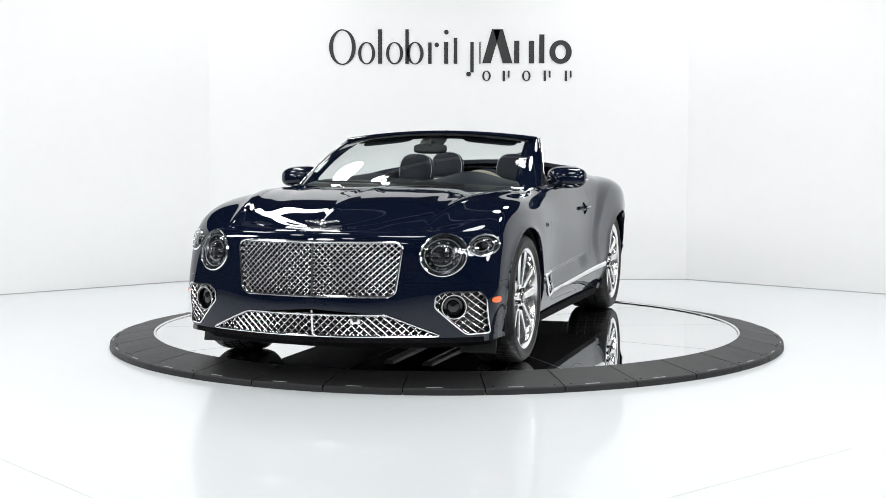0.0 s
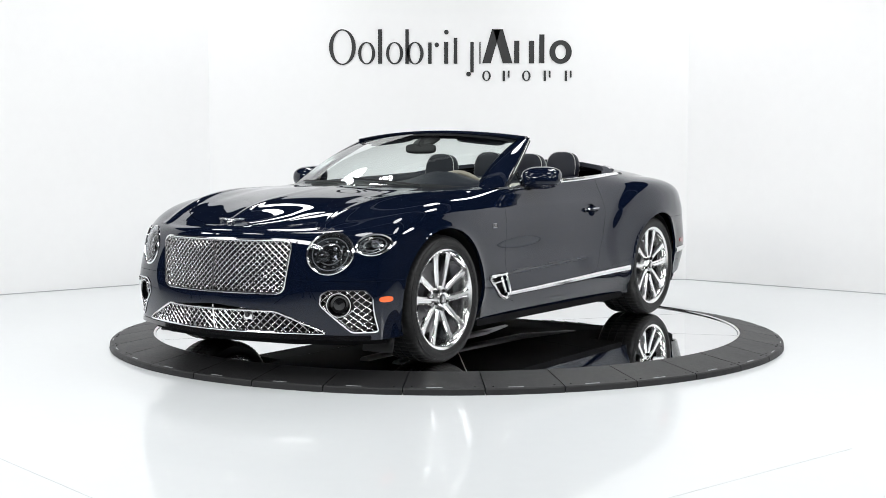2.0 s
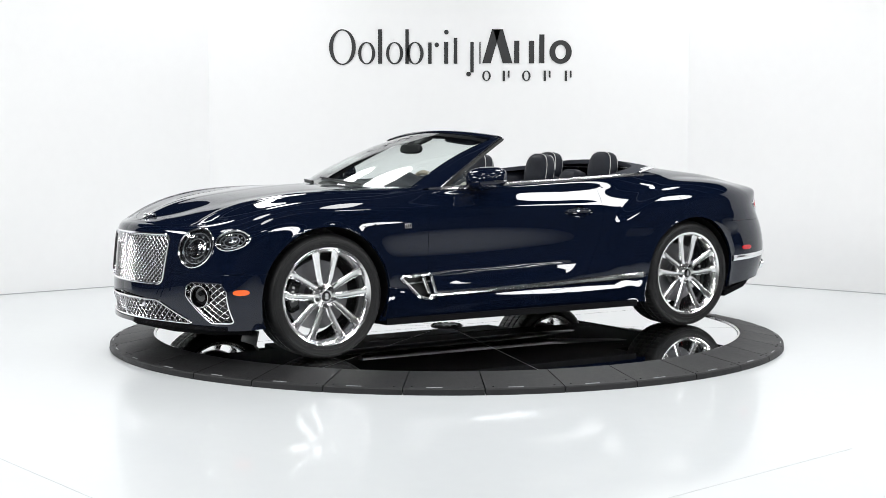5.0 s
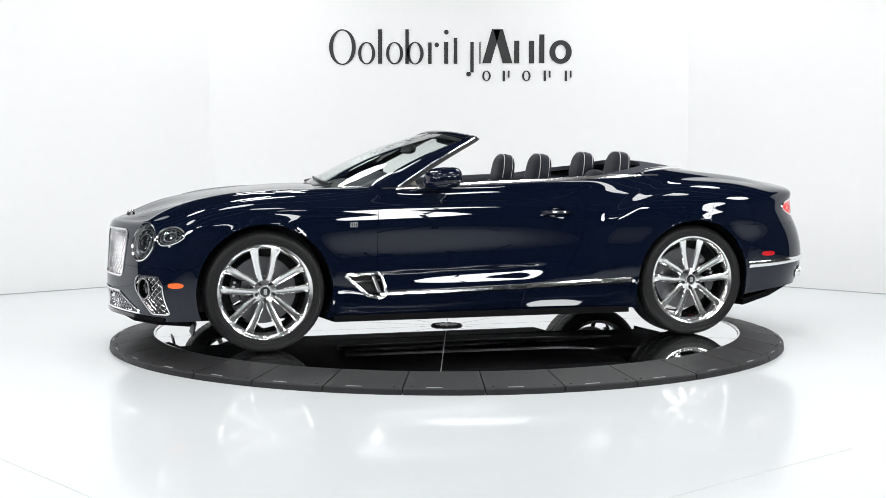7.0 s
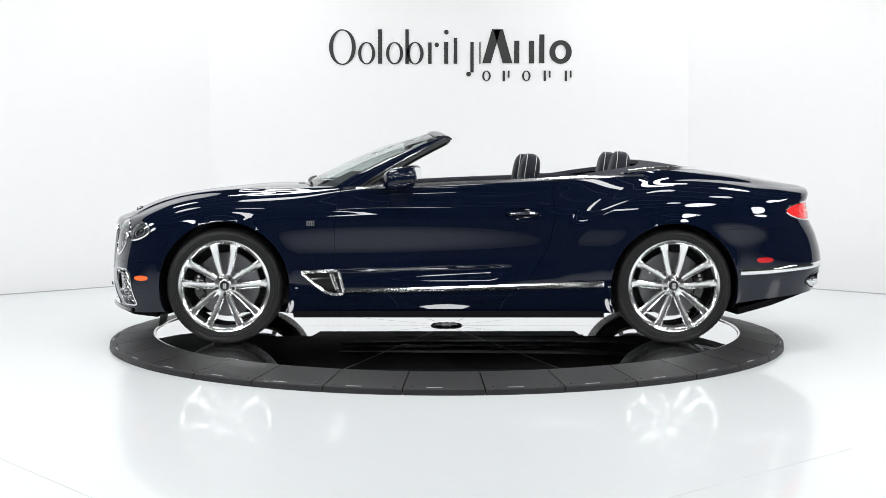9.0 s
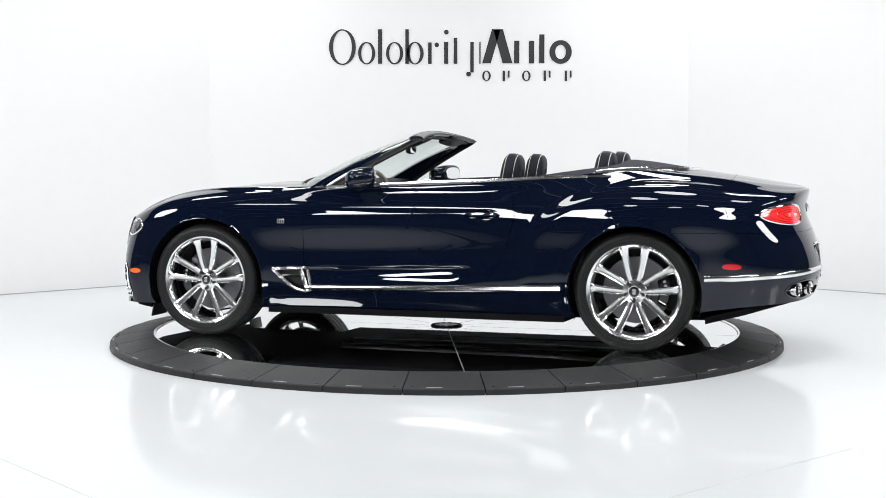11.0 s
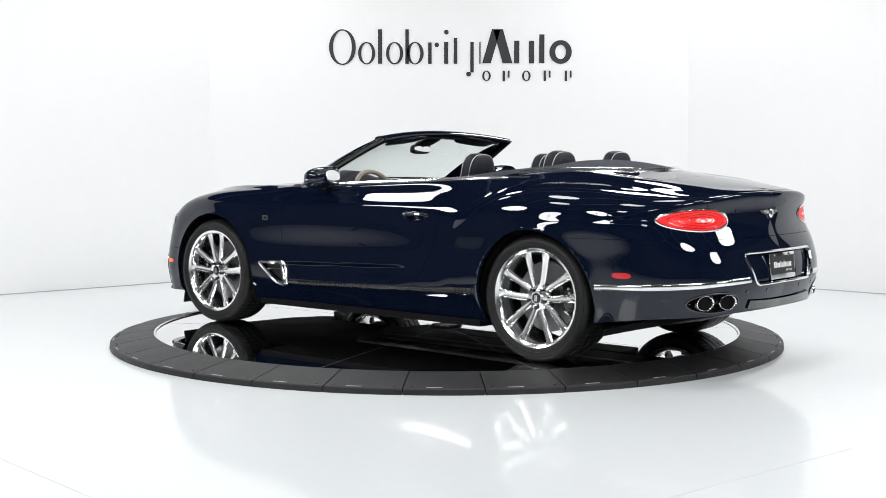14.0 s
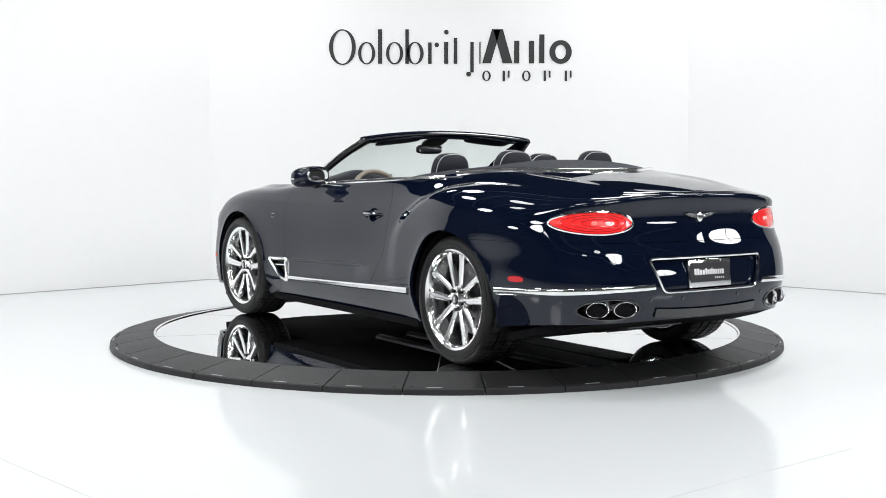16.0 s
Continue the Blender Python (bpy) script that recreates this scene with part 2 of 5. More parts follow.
# ---- turntable ----
def turntable_ring():
    root = tagged(new("turntable_ring"), "black rubber turntable surround of sloped screwed segments", "turntable ring")
    n, r0, r1 = 33, 2.022, 2.305
    zi, zo = DISC + 0.012, 0.034
    gap = 0.0036
    steps = 5
    v, f = [], []
    for k in range(steps + 1):
        a = 2 * math.pi / n * k / steps
        e = (1 if k == 0 else -1 if k == steps else 0) * gap
        for r, z in ((r0, DISC - 0.03), (r0, zi - 0.003), (r0 + 0.004, zi), (r1 - 0.006, zo + 0.001), (r1, zo - 0.005), (r1 + 0.004, 0.0)):
            aa = a + e / r
            v.append((r * math.cos(aa), r * math.sin(aa), z))
    m = 6
    for k in range(steps):
        for j in range(m - 1):
            a = k * m + j
            f.append((a, a + m, a + m + 1, a + 1))
    f += [tuple(range(m)), tuple(steps * m + j for j in reversed(range(m)))]
    me = bpy.data.meshes.new("rubber_segment")
    me.from_pydata(v, [], f)
    me.materials.append(RUBBER)
    slope = math.atan2(zi - zo, r1 - r0)
    screws = []
    for r, a in ((r1 - 0.035, 1.2), (r1 - 0.035, 9.7)):
        z = zi + (zo - zi) * (r - r0) / (r1 - r0)
        bm = bmesh.new()
        cyl(bm, 0.007, 0.006, 0.004, Matrix.Rotation(radians(a), 4, "Z") @ pose(r, 0, z + 0.001) @ Matrix.Rotation(slope, 4, "Y"), 8)
        sm = bpy.data.meshes.new("screw")
        bm.to_mesh(sm)
        bm.free()
        sm.materials.append(BLACK)
        screws.append(sm)
    bm = bmesh.new()
    rm = r1 - 0.020
    zm = zi + (zo - zi) * (rm - r0) / (r1 - r0)
    box(bm, (0.007, 0.085, 0.0012), Matrix.Rotation(radians(4.2), 4, "Z") @ pose(rm, 0, zm + 0.0008) @ Matrix.Rotation(slope, 4, "Y"))
    mark = bpy.data.meshes.new("edge_mark")
    bm.to_mesh(mark)
    bm.free()
    mark.materials.append(JOINT)
    for i in range(n):
        o = new("rubber_segment", me)
        new("edge_mark", mark).parent = o
        o.parent = root
        o.matrix_basis = Matrix.Rotation(2 * math.pi / n * i + radians(5.1 - 90), 4, "Z")
        for sm in screws:
            s = new("screw", sm)
            s.parent = o
    bm = bmesh.new()
    lathe(bm, [(2.008, DISC - 0.03), (2.008, DISC + 0.006), (2.021, DISC + 0.010), (2.021, DISC - 0.03)], 144, pose(0, 0, 0, 90, 0, 0) @ Matrix.Diagonal((1, 1, 1, 1)), True)
    for vv in bm.verts:
        vv.co = Vector((vv.co.x, vv.co.y, abs(vv.co.z)))
    part("chrome_trim_ring", bm, CHROME, root, "thin bright metal edge ring")
    return root


def turntable_disc():
    root = tagged(new("turntable_disc"), "mirror-polished turntable disc in ten seamed sectors", "turntable")
    n = 10
    for i in range(n):
        bm = bmesh.new()
        a0, a1 = 2 * math.pi * i / n + .012, 2 * math.pi * (i + 1) / n + .012
        rs = (0.0, 2.004)
        g = 0.0026
        pts = []
        for k in range(25):
            a = a0 + (a1 - a0) * k / 24
            pts.append(Vector((2.004 * math.cos(a), 2.004 * math.sin(a), DISC)))
        mid = Vector((math.cos((a0 + a1) / 2), math.sin((a0 + a1) / 2), 0))
        s0, s1 = Vector((-math.sin(a0), math.cos(a0), 0)) * g, Vector((math.sin(a1), -math.cos(a1), 0)) * g
        pts[0] += s0
        pts[-1] += s1
        pts = [Vector((0, 0, DISC)) + mid * (g / math.sin(math.pi / n))] + pts
        top = [bm.verts.new(p) for p in pts]
        low = [bm.verts.new(p - Vector((0, 0, 0.006))) for p in pts]
        bm.faces.new(top)
        for j in range(len(top)):
            k = (j + 1) % len(top)
            bm.faces.new((top[j], low[j], low[k], top[k]))
        part("mirror_sector", bm, MIRROR, root, smooth=False)
    bm = bmesh.new()
    cyl(bm, 2.005, 2.005, 0.03, pose(0, 0, DISC - 0.006 - 0.016), 96)
    part("base_plate", bm, SEAM, root, "grey plate under the mirror sectors")
    bm = bmesh.new()
    cyl(bm, 0.115, 0.11, 0.008, pose(0, 0, DISC + 0.004), 40)
    hub = part("hub_cap", bm, HUB, root, "round steel centre cap")
    for i in range(12):
        bm = bmesh.new()
        box(bm, (0.02, 0.03, 0.004), Matrix.Rotation(2 * math.pi * i / 12, 4, "Z") @ pose(0.092, 0, DISC + 0.010))
        part("hub_slot", bm, BLACK, hub, smooth=False)
    return root


ring = turntable_ring()
disc = turntable_disc()


# ---- car body: a skin lofted through eight length lines, wrapped from the nose round to the tail (x forward, y left, z up) ----
SILL_LINE = [(2.298, 0, .205), (2.213, .45, .205), (2.092, .72, .205), (1.965, .865, .20), (1.80, .89, .205), (1.41, .89, .21), (.98, .862, .195), (.6, .848, .178), (0, .848, .178),
             (-.6, .852, .178), (-1.03, .874, .195), (-1.44, .905, .21), (-1.84, .888, .26), (-2.13, .838, .295), (-2.355, .68, .31), (-2.465, .4, .32), (-2.485, 0, .32)]
STRIP_LINE = [(2.315, 0, .37), (2.228, .45, .37), (2.11, .74, .37), (1.98, .885, .375), (1.80, .912, .385), (1.41, .925, .385), (.98, .92, .36), (.6, .912, .355), (0, .912, .36),
              (-.6, .92, .37), (-1.03, .937, .385), (-1.44, .95, .40), (-1.84, .918, .45), (-2.15, .868, .465), (-2.40, .69, .48), (-2.515, .4, .485), (-2.535, 0, .485)]
WAIST_LINE = [(2.305, 0, .57), (2.217, .45, .57), (2.11, .715, .57), (1.96, .882, .58), (1.78, .92, .60), (1.41, .94, .62), (.98, .928, .60), (.6, .90, .58), (0, .888, .58),
              (-.6, .90, .58), (-1.03, .938, .60), (-1.44, .962, .62), (-1.84, .928, .63), (-2.13, .87, .655), (-2.375, .69, .665), (-2.475, .4, .67), (-2.495, 0, .67)]
RIB_LINE = [(2.285, 0, .757), (2.185, .45, .755), (2.05, .715, .76), (1.89, .872, .77), (1.74, .912, .79), (1.40, .932, .81), (.98, .928, .80), (.6, .908, .79), (0, .893, .79),
            (-.6, .893, .80), (-1.03, .925, .81), (-1.44, .962, .82), (-1.84, .93, .82), (-2.10, .855, .83), (-2.31, .67, .84), (-2.40, .4, .845), (-2.43, 0, .85)]
CREST_LINE = [(2.23, 0, .80), (2.118, .44, .80), (1.95, .69, .835), (1.80, .81, .872), (1.67, .85, .897), (1.36, .875, .927), (.97, .872, .935), (.6, .864, .945), (0, .857, .955),
              (-.6, .851, .965), (-1.03, .865, .98), (-1.44, .89, .985), (-1.84, .855, .97), (-2.10, .785, .960), (-2.32, .655, .955), (-2.42, .39, .970), (-2.45, 0, .976)]
BELT_LINE = [(2.20, 0, .808), (2.07, .41, .832), (1.88, .615, .883), (1.70, .705, .924), (1.56, .745, .944), (1.28, .78, .966), (.93, .805, .975), (.57, .845, .99), (0, .84, 1.018),
             (-.6, .83, 1.043), (-1.03, .79, 1.062), (-1.42, .72, 1.06), (-1.77, .67, 1.045), (-2.02, .63, 1.022), (-2.25, .53, .995), (-2.39, .36, .990), (-2.425, 0, .992)]
MID_LINE = [(2.18, 0, .815), (2.02, .25, .855), (1.80, .38, .917), (1.62, .44, .949), (1.48, .46, .967), (1.21, .48, .988), (.88, .50, .998), (.6, .5, 1.02), (0, .5, 1.03),
            (-.6, .5, 1.05), (-1.10, .5, 1.135), (-1.50, .44, 1.12), (-1.8, .42, 1.075), (-2.0, .40, 1.053), (-2.19, .34, 1.028), (-2.34, .2, 1.008), (-2.40, 0, 1.0)]
CENTRE_LINE = [(2.165, 0, .822), (1.98, 0, .898), (1.76, 0, .945), (1.56, 0, .972), (1.42, 0, .987), (1.17, 0, 1.005), (.86, 0, 1.008), (.6, 0, 1.02), (0, 0, 1.03),
               (-.6, 0, 1.05), (-1.12, 0, 1.165), (-1.52, 0, 1.145), (-1.82, 0, 1.096), (-1.99, 0, 1.072), (-2.15, 0, 1.047), (-2.30, 0, 1.022), (-2.39, 0, 1.006)]
LINES = np.array([SILL_LINE, STRIP_LINE, WAIST_LINE, RIB_LINE, CREST_LINE, BELT_LINE, MID_LINE, CENTRE_LINE])
FRONT_AXLE, REAR_AXLE, AXLE_Z = 1.413, -1.438, 0.368
ARCH_F, ARCH_R = 0.415, 0.405


def tangents(k, p):
    """Bessel tangents of a spline through p (along its first axis) at the knots k."""
    d = np.diff(k)
    sl = (p[1:] - p[:-1]) / d.reshape(-1, *([1] * (p.ndim - 1)))
    w = (d[1:] / (d[1:] + d[:-1])).reshape(-1, *([1] * (p.ndim - 1)))
    t = np.empty_like(p)
    t[1:-1] = w * sl[:-1] + (1 - w) * sl[1:]
    t[0], t[-1] = sl[0], sl[-1]
    return t


def smooth_tangents(k, p):
    """Tangents of the spline through p whose curvature is continuous too."""
    n, d = len(k), np.diff(k)
    A, r = np.zeros((n, n)), np.zeros_like(p)
    sl = (p[1:] - p[:-1]) / d.reshape(-1, *([1] * (p.ndim - 1)))
    A[0, 0] = A[-1, -1] = 1
    r[0], r[-1] = sl[0], sl[-1]
    for i in range(1, n - 1):
        A[i, i - 1], A[i, i], A[i, i + 1] = d[i], 2 * (d[i - 1] + d[i]), d[i - 1]
        r[i] = 3 * (d[i] * sl[i - 1] + d[i - 1] * sl[i])
    return np.linalg.solve(A, r.reshape(n, -1)).reshape(p.shape)


FLIP = np.array([1, -1, 1])
U_PTS = np.concatenate([LINES[:, 1:2] * FLIP, LINES, LINES[:, -2:-1] * FLIP], 1).transpose(1, 0, 2)
_ref = U_PTS[:, 2]
U_KNOT = np.concatenate([[0], np.cumsum(np.linalg.norm(np.diff(_ref, axis=0), axis=1))])
U_TAN = smooth_tangents(U_KNOT, U_PTS)
V_KNOT = np.array([0, .17, .38, .57, .74, .86, 1.2, 1.68])


def hermite(h, t, p0, p1, m0, m1):
    return (2 * t**3 - 3 * t**2 + 1) * p0 + (t**3 - 2 * t**2 + t) * h * m0 + (-2 * t**3 + 3 * t**2) * p1 + (t**3 - t**2) * h * m1


def skin_base(u, v):
    """Points of the skin; u in stations 0..16 (nose to tail), v in lines 0..7 (sill to centre)."""
    i = np.clip(np.floor(u).astype(int), 0, 15) + 1
    h = (U_KNOT[i + 1] - U_KNOT[i])[:, None, None]
    t = (u - (i - 1))[:, None, None]
    L = hermite(h, t, U_PTS[i], U_PTS[i + 1], U_TAN[i], U_TAN[i + 1])          # n, 8, 3
    L = np.concatenate([L, L[:, 6:7] * FLIP], 1)
    kn = np.append(V_KNOT, V_KNOT[-1] + V_KNOT[-1] - V_KNOT[-2])
    T = tangents(kn, L.transpose(1, 0, 2)).transpose(1, 0, 2)
    j = np.clip(np.floor(v).astype(int), 0, 6)
    n = np.arange(len(u))
    return hermite((kn[j + 1] - kn[j])[:, None], (v - j)[:, None], L[n, j], L[n, j + 1], T[n, j], T[n, j + 1])


def normal_of(f, u, v):
    e = 0.004
    u0, u1, v0, v1 = np.clip(u - e, 0, 16), np.clip(u + e, 0, 16), np.clip(v - e, 0, 7), np.clip(v + e, 0, 7)
    du, dv = f(u1, v) - f(u0, v), f(u, v1) - f(u, v0)
    n = np.cross(du, dv)
    ln = np.linalg.norm(n, axis=1, keepdims=True)
    n = np.where(ln > 1e-12, n / np.maximum(ln, 1e-12), np.array([0, 0, 1.0]))
    return n


def arch_distance(P):
    a = np.hypot(P[:, 0] - FRONT_AXLE, P[:, 2] - AXLE_Z) - ARCH_F
    b = np.hypot(P[:, 0] - REAR_AXLE, P[:, 2] - AXLE_Z) - ARCH_R
    return a, b


def relief(P, u, v):
    """Pressed shapes in the skin: haunch, arch lips, door scoop, bonnet ridges."""
    x, y, z = P.T
    side = smoothstep(0.62, 0.75, y)
    low = v < 5
    a, b = arch_distance(P)
    d = side * low * (0.010 * np.exp(-np.clip(a, 0, 1) / 0.03) + 0.010 * np.exp(-np.clip(b, 0, 1) / 0.03))
    # the haunch swells behind the door, with a crisp upper front edge
    q = np.hypot((x + 1.62) / 0.88, (z - 0.56) / 0.47)
    d = d + side * low * 0.024 * smoothstep(1.08, 0.90, q) * smoothstep(-2.3, -1.75, x) * (smoothstep(.15, .62, z) * .4 + smoothstep(.60, .90, z) * .6) * smoothstep(5.0, 4.5, v)
    # door scoop: a sharp crease that rises to the rear over a hollow lower flank
    zs = 0.489 - 0.030 * x
    d = d - side * low * 0.015 * smoothstep(.90, .70, x) * smoothstep(-.50, -.24, x) * smoothstep(zs + .010, zs - .014, z) * smoothstep(zs - .14, zs - .03, z)
    # shoulder crease from the front wing to the rear of the door
    d = d + side * low * 0.0030 * np.exp(-((z - .872) / .022) ** 2) * smoothstep(-.80, -.45, x) * smoothstep(1.75, 1.3, x)
    top = v > 4.5
    front = smoothstep(.8, 1.0, x)
    d = d + top * front * (0.004 * np.exp(-(y / 0.022) ** 2))
    edge = np.abs(y) - (0.745 - 0.20 * smoothstep(.9, 2.1, x)) - 0.03
    d = d + (v > 3.5) * front * 0.010 * np.exp(-(edge / 0.03) ** 2) * smoothstep(2.15, 2.0, x)
    hood = np.abs(y) - (0.50 - 0.10 * smoothstep(1.0, 2.1, x))
    d = d + top * front * 0.004 * smoothstep(0.07, -0.07, hood) * smoothstep(2.15, 1.95, x)
    return d


def skin(u, v):
    B = skin_base(u, v)
    return B + normal_of(skin_base, u, v) * relief(B, u, v)[:, None]


def ell(P, c, r, axes=(1, 2), rot=0.0):
    """Signed distance (about) to an ellipse seen along one axis."""
    a, b = P[:, axes[0]] - c[0], P[:, axes[1]] - c[1]
    ca, sa = math.cos(rot), math.sin(rot)
    a, b = a * ca + b * sa, -a * sa + b * ca
    k = np.hypot(a / r[0], b / r[1])
    return (k - 1) * min(r)


def poly(P, pts, axes=(1, 2), rnd=0.0):
    """Signed distance to a polygon with rounded corners seen along one axis."""
    p = P[:, list(axes)]
    pts = np.array(pts, float)
    dist = np.full(len(p), 1e9)
    inside = np.zeros(len(p), bool)
    for a, b in zip(pts, np.roll(pts, -1, 0)):
        e, w = b - a, p - a
        t = np.clip((w @ e) / (e @ e), 0, 1)
        dist = np.minimum(dist, np.hypot(*(w - t[:, None] * e).T))
        c = ((a[1] <= p[:, 1]) & (p[:, 1] < b[1])) | ((b[1] <= p[:, 1]) & (p[:, 1] < a[1]))
        with np.errstate(divide="ignore", invalid="ignore"):
            xs = a[0] + (p[:, 1] - a[1]) / (b[1] - a[1]) * e[0]
        inside ^= c & (p[:, 0] < xs)
    return np.where(inside, -dist, dist) - rnd


class Skin:
    """The left half's skin as faces in (u, v), cut along curves and sorted into panels."""

    def __init__(self):
        us, vs = [], []
        for i in range(16):
            n = max(6, int(np.ceil((U_KNOT[i + 2] - U_KNOT[i + 1]) / 0.022)))
            us += list(i + np.arange(n) / n)
        us.append(16.0)
        for j, n in enumerate((9, 18, 10, 14, 10, 12, 13)):
            vs += list(j + np.arange(n) / n)
        vs.append(7.0)
        self.uv = [(a, b) for a in us for b in vs]
        m = len(vs)
        self.faces = [[i * m + j, (i + 1) * m + j, (i + 1) * m + j + 1, i * m + j + 1] for i in range(len(us) - 1) for j in range(m - 1)]
        self.tag = ["body"] * len(self.faces)
        self.P = self.at(np.array(self.uv))

    def at(self, uv):
        return skin(uv[:, 0].copy(), uv[:, 1].copy())

    def cut(self, sdf, name, only=("body",)):
        """Faces where sdf(P, uv) < 0 become the panel name, cut exactly along the curve."""
        uv = np.array(self.uv)
        val = sdf(self.P, uv)
        faces, tags, made, fresh = [], [], {}, []
        neg = val < 0

        def cross(a, b):
            key = (min(a, b), max(a, b))
            if key not in made:
                a, b = key
                made[key] = len(self.uv) + len(fresh)
                fresh.append((a, b))
            return made[key]

        for f, tg in zip(self.faces, self.tag):
            if tg not in only:
                faces.append(f), tags.append(tg)
                continue
            s = [neg[i] for i in f]
            if all(s):
                faces.append(f), tags.append(name)
            elif not any(s):
                faces.append(f), tags.append(tg)
            else:
                ins, outs = [], []
                for k, i in enumerate(f):
                    j = f[(k + 1) % len(f)]
                    (ins if neg[i] else outs).append(i)
                    if neg[i] != neg[j]:
                        c = cross(i, j)
                        ins.append(c), outs.append(c)
                if len(ins) > 2:
                    faces.append(ins), tags.append(name)
                if len(outs) > 2:
                    faces.append(outs), tags.append(tg)
        if fresh:
            a, b = np.array([p for p, q in fresh]), np.array([q for p, q in fresh])
            ua, ub, fa, fb = uv[a], uv[b], val[a], val[b]
            t = fa / (fa - fb)
            for _ in range(2):
                m = ua + (ub - ua) * t[:, None]
                fm = sdf(self.at(m), m)
                left = np.sign(fm) == np.sign(fa)
                ua, fa = np.where(left[:, None], m, ua), np.where(left, fm, fa)
                ub, fb = np.where(left[:, None], ub, m), np.where(left, fb, fm)
                den = np.where(np.abs(fa - fb) < 1e-12, 1.0, fa - fb)
                t = np.clip(fa / den, 0, 1)
            m = ua + (ub - ua) * t[:, None]
            self.uv += [tuple(q) for q in m]
            self.P = np.concatenate([self.P, self.at(m)])
        self.faces, self.tag = faces, tags

    def gap(self, sdf, name, half=0.0013, only=("body",)):
        self.cut(lambda P, q: sdf(P, q) - half, "slot", only)
        self.cut(lambda P, q: sdf(P, q) + half, name, ("slot",))
        self.tag = ["hole" if t == "slot" else t for t in self.tag]

    def build(self, name, sides=(1,), skirt=0.018):
        """Vertices, faces and normals of one panel, with its edges folded inwards."""
        fs = [f for f, t in zip(self.faces, self.tag) if t == name]
        ids = sorted({i for f in fs for i in f})
        pos = {i: k for k, i in enumerate(ids)}
        uv = np.array(self.uv)[ids]
        P, N = self.P[ids], normal_of(skin, uv[:, 0], uv[:, 1])
        F = [[pos[i] for i in f] for f in fs]
        count = {}
        for f in F:
            for a, b in zip(f, f[1:] + f[:1]):
                count[(a, b)] = 1
        edge = [(a, b) for a, b in count if (b, a) not in count and (abs(P[a, 1]) > 2e-3 or abs(P[b, 1]) > 2e-3)]
        V, NN, FF = [], [], []
        for s in sides:
            k = np.array([1, s, 1])
            o = len(V)
            V += list(P * k)
            NN += list(N * k)
            FF += [[o + i for i in (f if s > 0 else f[::-1])] for f in F]
            for a, b in edge:
                o2 = len(V)
                e = P[b] - P[a]
                out = np.cross(e, N[a])
                ln = np.linalg.norm(out)
                if ln < 1e-9:
                    continue
                out /= ln
                q = [P[a], P[b], P[b] - N[b] * skirt, P[a] - N[a] * skirt]
                V += [w * k for w in q]
                NN += [out * k] * 4
                FF.append([o2 + i for i in ((1, 0, 3, 2) if s > 0 else (2, 3, 0, 1))])
        return V, FF, NN

    def panel(self, name, part_name, material, parent, sides=(1,), label="", skirt=0.018):
        V, F, N = self.build(name, sides, skirt)
        return obj(part_name, V, F, material, parent, label, True, N)


sk = Skin()
# wheel arches, cockpit and lamp openings
sk.cut(lambda P, q: np.where(P[:, 1] > .5, np.minimum(*arch_distance(P)), 1), "hole")
SCREEN_X = lambda y: 1.0 - 0.25 * (y / 0.75) ** 2
TONNEAU_X = lambda y: -1.74 + 0.62 * np.abs(y / 0.74) ** 2.2
sk.cut(lambda P, q: np.maximum.reduce([(5.0 - q[:, 1]) * .1, P[:, 0] - SCREEN_X(P[:, 1]), TONNEAU_X(P[:, 1]) - P[:, 0]]), "opening")
sk.cut(lambda P, q: P[:, 0] - (-1.30 + .38 * np.abs(P[:, 1] / .76) ** 5), "tonneau", ("opening",))
LAMP_MAIN = lambda P, q: np.where(P[:, 0] > 1, ell(P, (0.655, 0.667), (0.108, 0.110), rot=.2), 1)
LAMP_SMALL = lambda P, q: np.where(P[:, 0] > 1, ell(P, (0.832, 0.714), (0.062, 0.055)), 1)
GRILLE = [(-.02, .743), (.432, .736), (.460, .715), (.431, .47), (.402, .447), (-.02, .438)]
LOWER = [(-.02, .380), (.385, .350), (.47, .315), (.645, .238), (.62, .232), (-.02, .228)]
FOG = [(.668, .472), (.835, .472), (.862, .43), (.868, .245), (.765, .243), (.622, .39), (.627, .445)]
sk.cut(LAMP_MAIN, "hole")
sk.cut(LAMP_SMALL, "hole")
sk.cut(lambda P, q: np.where(P[:, 0] > 1, poly(P, GRILLE), 1), "hole")
sk.cut(lambda P, q: np.where(P[:, 0] > 1, poly(P, LOWER), 1), "hole")
sk.cut(lambda P, q: np.where(P[:, 0] > 1, poly(P, FOG), 1), "hole")
TAIL = lambda P, q: np.where(P[:, 0] < -1, ell(P, (0.626, 0.840), (0.190, 0.060)), 1)
sk.cut(TAIL, "hole")
sk.cut(lambda P, q: np.where(P[:, 0] < -1, ell(P, (.602, .388), (.146, .056)), 1), "hole")
PLATE = [(-.02, .650), (.385, .650), (.40, .632), (.335, .487), (.31, .474), (-.02, .474)]
sk.cut(lambda P, q: np.where(P[:, 0] < -1, poly(P, PLATE), 1), "hole")
VENT = [(.915, .455), (.70, .462), (.672, .335), (.70, .325), (.77, .345)]
sk.cut(lambda P, q: np.where(P[:, 1] > .7, poly(P, VENT, (0, 2)), 1), "hole")
HANDLE = lambda P, q: np.where(P[:, 1] > .7, np.minimum(ell(P, (-.480, .823), (.118, .026), (0, 2)), ell(P, (-.488, .823), (.062, .043), (0, 2))), 1)
